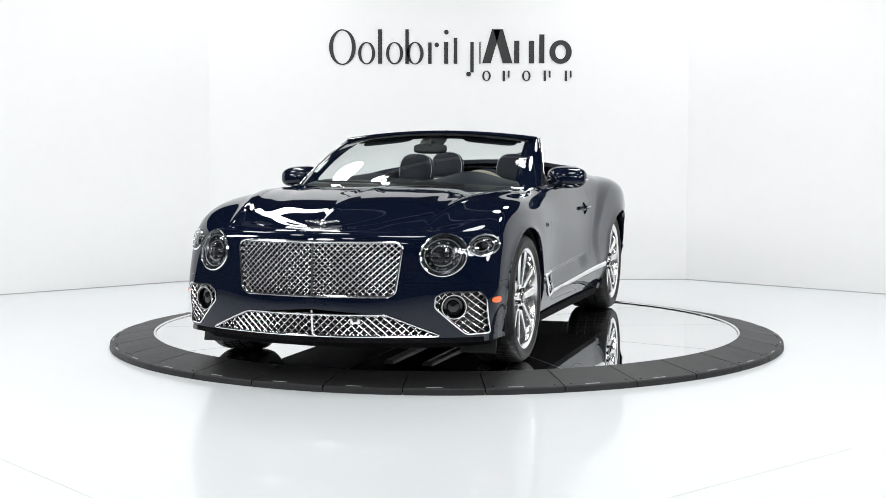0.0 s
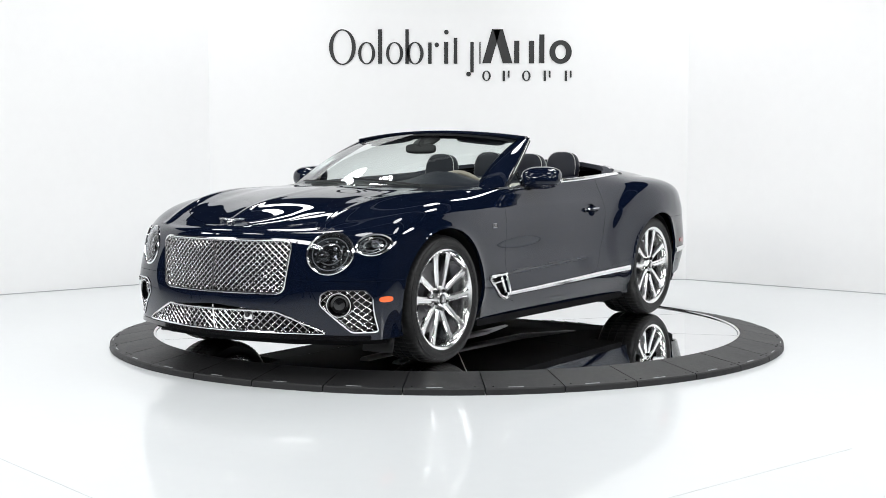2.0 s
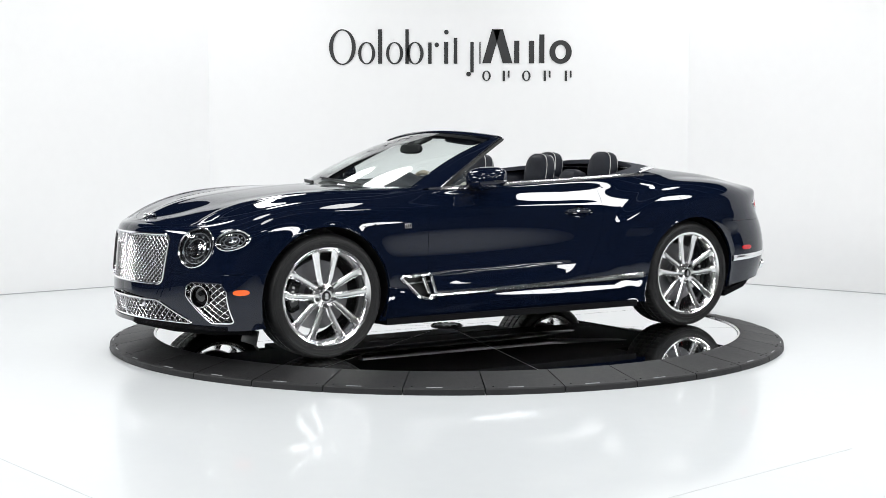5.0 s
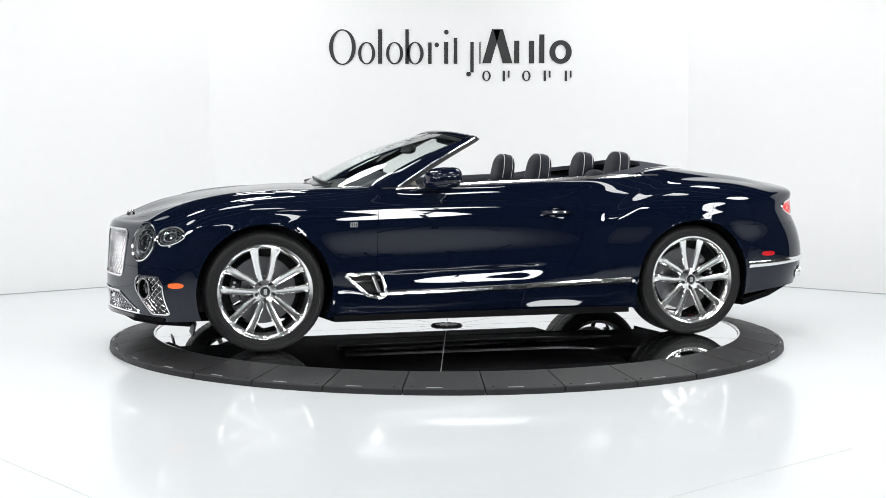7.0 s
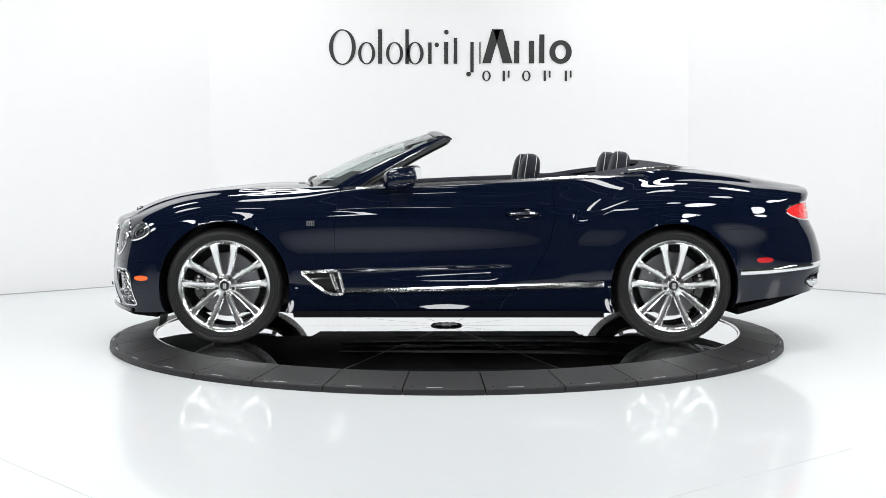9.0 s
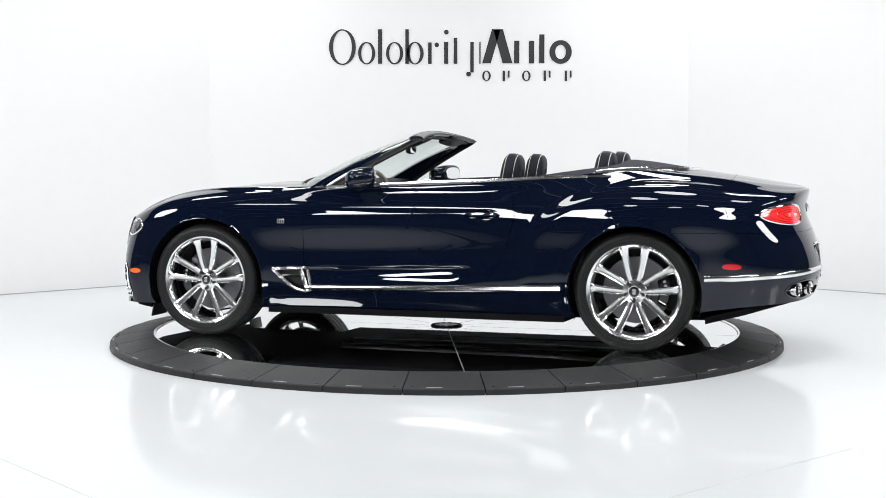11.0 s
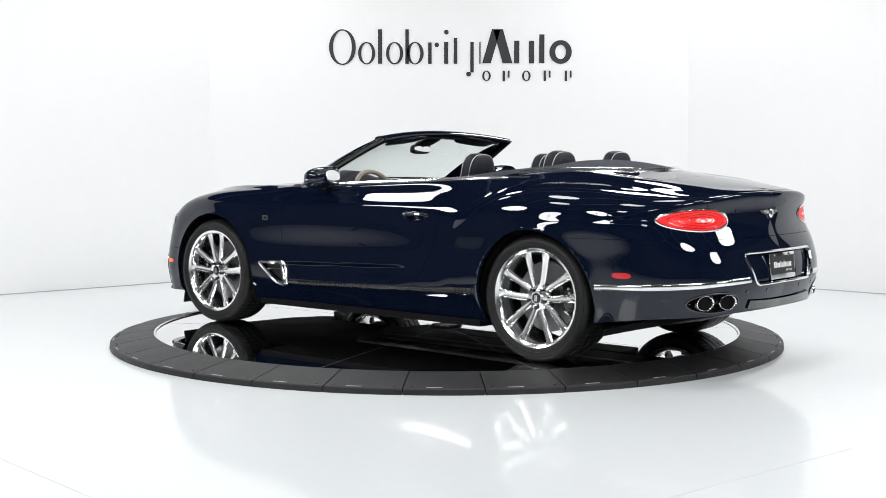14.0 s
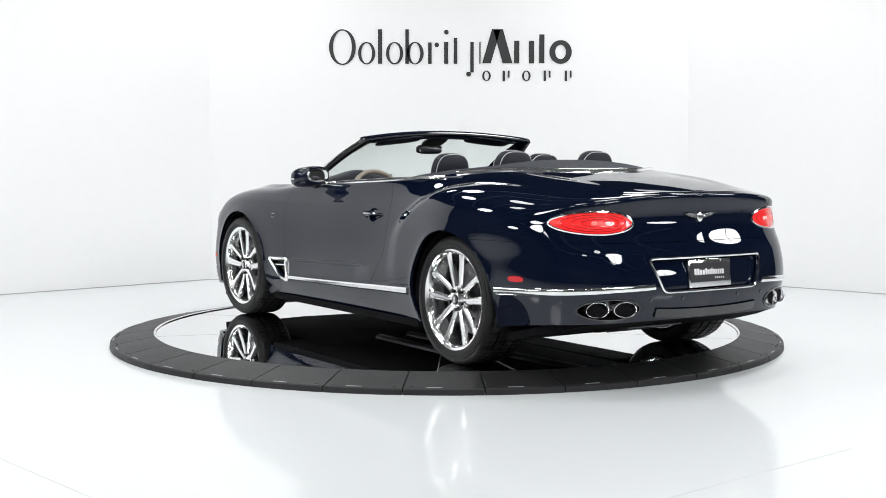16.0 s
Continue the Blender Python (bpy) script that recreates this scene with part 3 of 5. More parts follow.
# doors, bonnet, boot lid and bumpers, parted by shut lines
DOOR = [(.675, .99), (.697, .90), (.712, .75), (.712, .50), (.64, .30), (.55, .272), (-.26, .262), (-.40, .30), (-.53, .43), (-.64, .62), (-.690, .82), (-.675, .92), (-.635, 1.06), (0, 1.2)]
sk.gap(lambda P, q: np.where(P[:, 1] > .6, poly(P, DOOR, (0, 2)), 1), "door")
sk.cut(HANDLE, "handle_dish", ("door",))
sk.gap(lambda P, q: np.maximum.reduce([.035 - q[:, 1] * .0 - (q[:, 1] - 4.8) * .1, .72 - P[:, 0], np.abs(P[:, 1]) - (.74 - .20 * smoothstep(.9, 2.1, P[:, 0])), P[:, 0] - 2.195]), "bonnet")
sk.gap(lambda P, q: np.maximum.reduce([P[:, 0] + 1.98 - .0 * P[:, 1], np.abs(P[:, 1]) - (.60 - .25 * smoothstep(.93, .72, P[:, 2])), .735 - P[:, 2], .01 - np.maximum(-(P[:, 0] + 1.98), 0)]), "boot_lid")
sk.gap(lambda P, q: np.where(P[:, 0] > 1, np.maximum(P[:, 2] - .520 - .0 * P[:, 0], 1.60 - P[:, 0]), 1), "front_bumper", .0009)
sk.gap(lambda P, q: np.where(P[:, 0] < -1, np.maximum(P[:, 2] - .735, P[:, 0] + 1.55), 1), "rear_bumper", .0009)
sk.cut(lambda P, q: np.where((P[:, 0] < .99) & (P[:, 0] > -1.06), P[:, 2] - .262, 1), "side_skirt")

car = tagged(new("convertible_car"), "dark sapphire blue luxury convertible with lowered roof on a turntable", "car")
sk.panel("body", "body_shell", PAINT, car, (1, -1), "glossy dark blue painted body")
sk.panel("bonnet", "bonnet", PAINT, car, (1, -1))
sk.panel("boot_lid", "boot_lid", PAINT, car, (1, -1))
sk.panel("front_bumper", "front_bumper", PAINT, car, (1, -1))
sk.panel("rear_bumper", "rear_bumper", PAINT, car, (1, -1))
for side in (1, -1):
    sk.panel("side_skirt", "side_skirt", PAINT, car, (side,))
sk.panel("tonneau", "hood_cover", FABRIC, car, (1, -1), "blue-black fabric cover over the folded roof", .03)
doors = {side: sk.panel("door", "door", PAINT, car, (side,)) for side in (1, -1)}


# ---- fittings on the skin ----
GRID_UV, GRID_P = np.array(sk.uv), sk.P


def locate(axes, pts, where):
    """Skin points and normals whose two coordinates (axes) are the given ones, on the part of the skin that where(P, uv) names."""
    pts = np.asarray(pts, float)
    sel = where(GRID_P, GRID_UV)
    C, Q = GRID_P[sel][:, list(axes)], GRID_UV[sel]
    uv = np.array([Q[np.argmin(((C - p) ** 2).sum(1))] for p in pts])
    e = 1e-3
    f = lambda w: skin(np.clip(w[:, 0], 0, 16), np.clip(w[:, 1], 0, 7))[:, list(axes)]
    for _ in range(4):
        f0 = f(uv)
        r = f0 - pts
        su, sv = np.where(uv[:, 0] > 15.9, -e, e), np.where(uv[:, 1] > 6.9, -e, e)
        ju = (f(uv + np.stack([su, 0 * su], 1)) - f0) / su[:, None]
        jv = (f(uv + np.stack([0 * sv, sv], 1)) - f0) / sv[:, None]
        det = ju[:, 0] * jv[:, 1] - ju[:, 1] * jv[:, 0]
        det = np.where(np.abs(det) < 1e-6, 1e-6, det)
        du = (-r[:, 0] * jv[:, 1] + r[:, 1] * jv[:, 0]) / det
        dv = (-ju[:, 0] * r[:, 1] + ju[:, 1] * r[:, 0]) / det
        uv = uv + np.clip(np.stack([du, dv], 1), -.15, .15)
        uv = np.stack([np.clip(uv[:, 0], 0, 16), np.clip(uv[:, 1], 0, 7)], 1)
    return skin(uv[:, 0], uv[:, 1]), normal_of(skin, uv[:, 0], uv[:, 1])


def face_pts(pts, front=True):
    """Skin points for (y, z) on the nose or the tail, either half."""
    pts = np.asarray(pts, float)
    sg = np.where(pts[:, 0] < 0, -1.0, 1.0)
    P, N = locate((1, 2), np.stack([np.abs(pts[:, 0]), pts[:, 1]], 1), lambda p, q: ((p[:, 0] > 1.6) if front else (p[:, 0] < -1.9)) & (q[:, 1] < 4.6))
    k = np.stack([np.ones_like(sg), sg, np.ones_like(sg)], 1)
    return P * k, N * k


def side_pts(pts, side=1):
    P, N = locate((0, 2), pts, lambda p, q: (q[:, 1] < 5.01) & (q[:, 0] > 2.0) & (q[:, 0] < 14.5))
    return P * np.array([1, side, 1]), N * np.array([1, side, 1])


def densify(pts, step=0.02, closed=True):
    pts = [np.array(p, float) for p in pts]
    out = []
    for a, b in zip(pts, pts[1:] + (pts[:1] if closed else [])):
        n = max(1, int(np.ceil(np.linalg.norm(b - a) / step)))
        out += [a + (b - a) * k / n for k in range(n)]
    if not closed:
        out.append(pts[-1])
    return np.array(out)


def chaikin(pts, times=2, closed=True):
    pts = np.asarray(pts, float)
    for _ in range(times):
        q = []
        n = len(pts)
        for i in range(n if closed else n - 1):
            a, b = pts[i], pts[(i + 1) % n]
            q += [a * .75 + b * .25, a * .25 + b * .75]
        if not closed:
            q = [pts[0]] + q + [pts[-1]]
        pts = np.array(q)
    return pts


RECT = lambda w, h: [(-w / 2, -h / 2), (w / 2, -h / 2), (w / 2, h / 2), (-w / 2, h / 2)]
SOFT = lambda w, h: [(-w / 2, -h / 2), (w / 2, -h / 2), (w / 2, h * .2), (w * .25, h / 2), (-w * .25, h / 2), (-w / 2, h * .2)]


def trim(name, P, N, prof, material, parent, closed=False, lift=0.0, label="", scales=None):
    bm = bmesh.new()
    sweep(bm, [Vector(p + n * lift) for p, n in zip(P, N)], prof, closed, [Vector(n) for n in N], scales)
    return part(name, bm, material, parent, label)


def patch(name, outline, pts_of, material, parent, depth=0.0, thick=0.0, label="", rings=6, dome=0.0):
    """A cap that follows the skin inside a closed outline of two coordinates, set depth below it."""
    o = np.asarray(outline, float)
    c = o.mean(0)
    allp = np.concatenate([c + (o - c) * (k / rings) for k in range(1, rings + 1)] + [c[None]])
    P, N = pts_of(allp)
    n = len(o)
    rr = np.concatenate([np.full(n, k / rings) for k in range(1, rings + 1)] + [[0]])
    P = P - N * (depth - dome * (1 - rr ** 2))[:, None]
    bm = bmesh.new()
    vs = [bm.verts.new(p) for p in P]
    for k in range(rings - 1):
        for i in range(n):
            j = (i + 1) % n
            bm.faces.new((vs[k * n + i], vs[k * n + j], vs[k * n + n + j], vs[k * n + n + i]))
    for i in range(n):
        bm.faces.new((vs[-1], vs[i], vs[(i + 1) % n]))
    if thick:
        out = vs[(rings - 1) * n:rings * n]
        low = [bm.verts.new(p - q * thick) for p, q in zip(P[(rings - 1) * n:rings * n], N[(rings - 1) * n:rings * n])]
        for i in range(n):
            j = (i + 1) % n
            bm.faces.new((out[i], out[j], low[j], low[i]))
    return part(name, bm, material, parent, label)


def mirror_outline(half):
    """A closed outline from its left half: points with y >= 0, top to bottom."""
    h = [p for p in half if p[0] > 0]
    return h + [(-y, z) for y, z in reversed(h)]


def lattice(name, outline, pitch, bar, parent, depth, label, front=True, slope=0.95, avoid=None):
    """Crossed diamond bars inside an outline of (y, z), following the skin."""
    o = np.array(outline, float)
    lo, hi = o.min(0), o.max(0)
    segs = []
    for sgn in (1, -1):
        reach = slope * max(abs(lo[0]), abs(hi[0])) + .05
        c0, c1 = lo[1] - reach, hi[1] + reach
        n0, n1 = int(math.floor(c0 / (pitch * slope))), int(math.ceil(c1 / (pitch * slope)))
        for k in range(n0, n1 + 1):
            c = k * pitch * slope + pitch * .25
            ys = np.arange(lo[0], hi[0] + .004, .004)
            q = np.stack([ys, sgn * slope * ys + c], 1)
            ins = poly(np.concatenate([np.zeros((len(q), 1)), q], 1), o) < 0
            if avoid:
                ins &= np.hypot((q[:, 0] - avoid[0]) / avoid[2], (q[:, 1] - avoid[1]) / avoid[2]) > 1
            run = []
            for p, i in zip(q, ins):
                if i:
                    run.append(p)
                elif run:
                    segs.append((run, sgn))
                    run = []
            if run:
                segs.append((run, sgn))
    runs = []
    for run, sgn in segs:
        if len(run) < 3:
            continue
        m = max(2, int(len(run) * .004 / .022) + 1)
        runs.append((np.array(run)[np.linspace(0, len(run) - 1, m).round().astype(int)], sgn))
    P, N = face_pts(np.concatenate([r for r, g in runs]), front)
    bm, at = bmesh.new(), 0
    for run, sgn in runs:
        p_, n_ = P[at:at + len(run)], N[at:at + len(run)]
        at += len(run)
        sweep(bm, [Vector(p - n * (depth + .002 * sgn)) for p, n in zip(p_, n_)], [(-bar / 2, -bar * .4), (bar / 2, -bar * .4), (bar * .38, bar * .15), (0, bar * .42), (-bar * .38, bar * .15)], False, [Vector(n) for n in n_])
    return tagged(part(name, bm, MESH, parent, label, smooth=False), kind="stuff")


def grille(name, half, outline, pitch, bar, label):
    full = outline
    P, N = face_pts(chaikin(densify(full, .05), 2))
    root = trim(name, P, N, [(-.006, -.02), (.006, -.02), (.006, .003), (.002, .007), (-.002, .007), (-.006, .003)], CHROME, car, True, 0.0, label)
    lattice("diamond_mesh", full, pitch, bar, root, .012, "bright chrome diamond mesh")
    patch("backing", densify(full, .05), lambda q: face_pts(q), TRAY, root, .055, label="black void behind the mesh")
    return root


main_grille = grille("radiator_grille", GRILLE, mirror_outline(GRILLE), .0340, .0054, "chrome-framed matrix radiator grille")
P_, N_ = face_pts(densify([(0, .742), (0, .438)], .03, False))
trim("centre_bar", P_, N_, RECT(.010, .012), CHROME, main_grille, lift=-.006)
low_grille = grille("lower_grille", LOWER, mirror_outline(LOWER), .042, .0058, "wide chrome mesh lower air intake")
P_, N_ = face_pts(densify([(0, .372), (0, .236)], .03, False))
trim("centre_bar", P_, N_, RECT(.010, .012), CHROME, low_grille, lift=-.006)
bm = bmesh.new()
p_, n_ = face_pts([(.23, .325)])
box(bm, (.03, .055, .05), Matrix.Translation(Vector(p_[0]) - Vector((.012, 0, 0))) @ Matrix.Rotation(.12, 4, "Z"), .008)
sens = part("camera_pod", bm, CHROME, low_grille, "small square sensor in a chrome pod")
bm = bmesh.new()
cyl(bm, .014, .012, .012, Matrix.Translation(Vector(p_[0]) + Vector((.006, .002, 0))) @ Matrix.Rotation(math.pi / 2, 4, "Y"), 16)
part("sensor_eye", bm, GLOSS, sens)


def ellipse(c, r, n=40, rot=0.0):
    ca, sa = math.cos(rot), math.sin(rot)
    return [(c[0] + r[0] * math.cos(a) * ca - r[1] * math.sin(a) * sa, c[1] + r[0] * math.cos(a) * sa + r[1] * math.sin(a) * ca)
            for a in [2 * math.pi * i / n for i in range(n)]]


def thin_glass(name, tint, gloss_rough=0.0):
    """A pane: clear tinted body with Fresnel gloss."""
    m = bpy.data.materials.new(name)
    m.use_nodes = True
    nt = m.node_tree
    nt.nodes.clear()
    out, mix = nt.nodes.new("ShaderNodeOutputMaterial"), nt.nodes.new("ShaderNodeMixShader")
    tr, gl, fr = nt.nodes.new("ShaderNodeBsdfTransparent"), nt.nodes.new("ShaderNodeBsdfGlossy"), nt.nodes.new("ShaderNodeLayerWeight")
    tr.inputs[0].default_value = (*tint, 1)
    gl.inputs[0].default_value, gl.inputs["Roughness"].default_value = (1, 1, 1, 1), gloss_rough
    fr.inputs[0].default_value = 0.5
    pw, ad = nt.nodes.new("ShaderNodeMath"), nt.nodes.new("ShaderNodeMath")
    pw.operation, ad.operation = "POWER", "MULTIPLY_ADD"
    pw.inputs[1].default_value, ad.inputs[1].default_value, ad.inputs[2].default_value = 5.0, 0.9, 0.045
    nt.links.new(fr.outputs["Facing"], pw.inputs[0])
    nt.links.new(pw.outputs[0], ad.inputs[0])
    nt.links.new(ad.outputs[0], mix.inputs[0])
    nt.links.new(tr.outputs[0], mix.inputs[1])
    nt.links.new(gl.outputs[0], mix.inputs[2])
    nt.links.new(mix.outputs[0], out.inputs[0])
    return m


PANE = thin_glass("windscreen_pane", (0.86, 0.92, 0.90))
LAMP_PANE = thin_glass("lamp_cover_pane", (0.86, 0.88, 0.90))
CELL = mat("pale_reversing_cell", (.85, .55, .5), .2, coat=.6, emit=.35, emit_color=(1, .6, .55))
REDCELL = mat("pink_lamp_cell", (.75, .18, .15), .2, coat=.6, emit=.3, emit_color=(1, .25, .2))
DRL = mat("daylight_ring", (0.22, 0.23, 0.24), 0.2, 0.6, coat=.5, vary=.05, noise_scale=60)
SMOKE = mat("smoked_reflector", (0.07, 0.073, 0.08), 0.22, 0.85, vary=0.3, noise_scale=70, rough_vary=.08)


def headlamp(side, c, r, rot, name, label):
    """A round lamp sunk in the wing: chrome ring, smoked bowl, cut-glass ring, projector and clear cover."""
    flip = lambda q: np.asarray(q, float) * np.array([side, 1])
    o = flip(ellipse(c, r, 48, rot))
    P, N = face_pts(o)
    root = trim(name, P, N, [(-.005, -.018), (.005, -.018), (.005, .004), (.001, .007), (-.005, .003)], CHROME, car, True, label=label)
    patch("bowl", flip(ellipse(c, (r[0] * .97, r[1] * .97), 48, rot)), face_pts, SMOKE, root, .018, dome=-.035, rings=8, label="smoked metallic reflector bowl")
    for k, (rr, h) in enumerate(((.80, .012), (.52, .018))):
        Q, M = face_pts(flip(ellipse(c, (r[0] * rr, r[1] * rr), 40, rot)))
        trim("light_ring", Q, M, ring_prof(.0035, 8), DRL if k == 0 else STEEL, root, True, -h)
    rad = r[0] * .30
    for a, b in ([(.18, .12)] if r[0] < .08 else [(-.30, -.10)]):
        q, m = face_pts(flip([(c[0] + a * r[0], c[1] + b * r[1])]))
        fr = Vector(m[0]).to_track_quat("Z", "Y").to_matrix().to_4x4()
        bm = bmesh.new()
        cyl(bm, rad * 1.1, rad * 1.1, .03, Matrix.Translation(Vector(q[0] - m[0] * .030)) @ fr, 24)
        pr = part("projector", bm, SMOKE, root)
        bm = bmesh.new()
        bmesh.ops.create_uvsphere(bm, u_segments=20, v_segments=10, radius=rad * .9, matrix=Matrix.Translation(Vector(q[0] - m[0] * .018)) @ fr @ Matrix.Diagonal((1, 1, .45, 1)))
        part("projector_eye", bm, GLOSS, pr)
    for a in ((-.10, .16) if r[0] > .08 else ()):
        for b in (-.24, .02, .28):
            q, m = face_pts(flip([(c[0] + (.30 + a) * r[0], c[1] + b * r[1])]))
            bm = bmesh.new()
            box(bm, (.019, .019, .012), Matrix.Translation(Vector(q[0] - m[0] * .020)) @ Vector(m[0]).to_track_quat("Z", "Y").to_matrix().to_4x4(), .003, 1)
            part("led_cell", bm, CHROME, root, "bright square lamp cell")
    # facets of the cut glass
    for i in range(10):
        a = 2 * math.pi * i / 10
        q, m = face_pts(flip([(c[0] + .66 * r[0] * math.cos(a), c[1] + .66 * r[1] * math.sin(a))]))
        bm = bmesh.new()
        box(bm, (.012, .012, .006), Matrix.Translation(Vector(q[0] - m[0] * .022)) @ Vector(m[0]).to_track_quat("Z", "Y").to_matrix().to_4x4(), .002, 1)
        part("glass_facet", bm, DRL, root)
    cover = patch("clear_cover", flip(ellipse(c, (r[0] * .985, r[1] * .985), 48, rot)), face_pts, LAMP_PANE, root, -.001, dome=.006, label="clear lamp cover")
    cover.visible_shadow = False
    return root


for side in (1, -1):
    headlamp(side, (.655, .667), (.108, .110), .2, "headlamp", "large round headlamp with chrome ring")
    headlamp(side, (.832, .714), (.062, .055), 0.0, "side_headlamp", "small oval outer headlamp with chrome ring")
    # fog lamp intake
    o = [(y * side, z) for y, z in FOG]
    P_, N_ = face_pts(chaikin(densify(o, .04), 2))
    fog = trim("fog_intake", P_, N_, RECT(.007, .012), CHROME, car, True, -.002, "chrome mesh corner air intake")
    lattice("diamond_mesh", o, .041, .0058, fog, .012, "bright chrome diamond mesh", avoid=(.715 * side, .392, .064))
    patch("backing", densify(o, .05), face_pts, BLACK, fog, .05)
    p_, n_ = face_pts([(.715 * side, .392)])
    fr = Vector(n_[0]).to_track_quat("Z", "Y").to_matrix().to_4x4()
    bm = bmesh.new()
    lathe(bm, [(.056, -.004), (.062, -.001), (.062, -.04), (.054, -.04), (.048, -.025), (.034, -.028), (.030, -.018), (.0, -.014)], 32, Matrix.Translation(Vector(p_[0])) @ fr @ pose(0, 0, 0, 90, 0, 0))
    fl = part("fog_lamp", bm, GLOSS, fog, "round black fog lamp")
    bm = bmesh.new()
    lathe(bm, [(.062, .001), (.066, .001), (.066, -.016), (.062, -.016)], 32, Matrix.Translation(Vector(p_[0])) @ fr @ pose(0, 0, 0, 90, 0, 0), True)
    part("rim", bm, CHROME, fl)
    # amber and red side markers
    sp = lambda q, s=side: side_pts(q, s)
    patch("amber_marker", chaikin([(1.90, .405), (1.99, .405), (1.99, .437), (1.90, .437)], 2), sp, ORANGE, car, -.003, .006, "amber side marker lamp")
    patch("red_marker", chaikin([(-2.07, .52), (-1.96, .52), (-1.96, .553), (-2.07, .553)], 2), sp, REDMARK, car, -.003, .006, "small red side marker")
    # wing badge, drawn as plain bars
    wbadge = patch("wing_badge", densify([(.840, .757), (.888, .757), (.888, .786), (.840, .786)], .02), sp, HUB, car, -.002, .004, "small square chrome wing badge")
    for k in range(3):
        patch("badge_bar", densify([(.846 + .014 * k, .762), (.853 + .014 * k, .762), (.853 + .014 * k, .781), (.846 + .014 * k, .781)], .02), sp, BLACK, wbadge, -.0065, .002, rings=2)
    # vent with chrome blade
    P_, N_ = sp(chaikin(densify([(.928, .462), (.69, .470), (.655, .33), (.70, .315), (.78, .335)], .05), 2))
    vent = trim("wing_vent", P_, N_, [(-.011, -.012), (.011, -.012), (.010, .005), (.003, .009), (-.009, .006)], RIM, car, True, .001, "chrome-framed side vent behind the front wheel")
    patch("backing", densify([(.915, .455), (.70, .462), (.672, .335), (.70, .325), (.77, .345)], .03), sp, BLACK, vent, .035)
    P_, N_ = sp(densify([(.86, .418), (.69, .425)], .03, False))
    trim("blade", P_, N_, RECT(.009, .012), CHROME, vent, lift=-.010)
    P_, N_ = sp(densify([(.735, .45), (.70, .35)], .03, False))
    trim("upright", P_, N_, SOFT(.026, .016), RIM, vent, lift=-.010)
    # chrome flank strip and rear bumper strip
    P_, N_ = sp(densify([(.70, .338), (.30, .345), (-.2, .358), (-.7, .375), (-.99, .386)], .04, False))
    trim("flank_strip", P_, N_, SOFT(.034, .022), CHROME, car, label="bright chrome strip along the flank", scales=list(np.linspace(.75, 1.25, len(P_))))
    pts = densify([(-1.855, .462), (-2.02, .468), (-2.18, .478)], .03, False)
    P1, N1 = sp(pts)
    Y2 = densify([(.82 * side, .482), (.60 * side, .497), (.385 * side, .505)], .03, False)
    P2, N2 = face_pts(Y2, False)
    P_, N_ = np.concatenate([P1, P2[P2[:, 0] < -2.2]]), np.concatenate([N1, N2[P2[:, 0] < -2.2]])
    trim("bumper_strip", P_, N_, SOFT(.036, .02), CHROME, car, label="chrome strip round the rear bumper", scales=list(np.linspace(1.15, .8, len(P_))))
    # belt chrome along the door top, round the folded hood
    us = np.linspace(6.98, 10.25, 60)
    B, BN = skin(us, us * 0 + 5.0), normal_of(skin, us, us * 0 + 4.95)
    k = np.array([1, side, 1])
    trim("belt_strip", B * k + np.array([0, 0, .003]), BN * k, SOFT(.026, .016), RIM, car, label="chrome strip along the belt line")
    # door handle: recess, pull bar
    d_ = doors[side]
    patch("handle_recess", ellipse((-.480, .823), (.125, .048)), sp, PAINT, d_, .004, dome=-.026, label="dished recess behind the handle")
    hp = densify([(-.57, .828), (-.39, .826)], .015, False)
    P_, N_ = sp(hp)
    s_ = np.linspace(-1, 1, len(hp))
    bm = bmesh.new()
    sweep(bm, [Vector(p + n * (.032 - .03 * abs(q) ** 4)) for p, n, q in zip(P_, N_, s_)], ring_prof(.0145, 10, 1.0, .8), False, [Vector(n) for n in N_], [1.0 - .35 * abs(q) ** 3 for q in s_])
    hd = part("handle", bm, PAINT, d_, "dark blue pull handle with chrome blade")
    bm = bmesh.new()
    sweep(bm, [Vector(p + n * (.043 - .03 * abs(q) ** 4)) for p, n, q in zip(P_, N_, s_)][1:-1], RECT(.005, .004), False, [Vector(n) for n in N_][1:-1])
    part("blade", bm, CHROME, hd)
    # door mirror
    mm = Matrix.Translation((.295, .925 * side, 1.055)) @ Matrix.Rotation(.30 * side, 4, "Z")
    bm = bmesh.new()
    superball(bm, (.225, .255, .138), Matrix(), .74, 40, 24)
    for v in bm.verts:
        lx = v.co.x
        v.co.z += -.012 * lx / .1
        v.co.y *= 1 - .10 * max(0, lx / .11)
        if lx < -.07:
            v.co.x = -.07 + (lx + .07) * .15
    bmesh.ops.transform(bm, matrix=mm, verts=bm.verts)
    mir = part("door_mirror", bm, PAINT, d_, "dark blue door mirror with chrome blade", angle=60)
    bm = bmesh.new()
    sweep(bm, [mm @ Vector((.110 * math.cos(a) - .004, .129 * math.sin(a), -.014)) for a in np.linspace(-2.0, 2.0, 36)], RECT(.012, .008), False)
    part("chrome_blade", bm, CHROME, mir)
    bm = bmesh.new()
    superball(bm, (.008, .188, .090), mm @ pose(-.0785, 0, .010, 0, 5, 0), .7, 32, 12)
    part("mirror_glass", bm, MIRROR, mir, "rear-view mirror glass")
    bm = bmesh.new()
    sweep(bm, [(.36, .80 * side, .985), (.345, .85 * side, .992), (.325, .90 * side, 1.005), (.31, .94 * side, 1.02)], ring_prof(.03, 12, 1.2, .7), False)
    part("stalk", bm, GLOSS, mir)
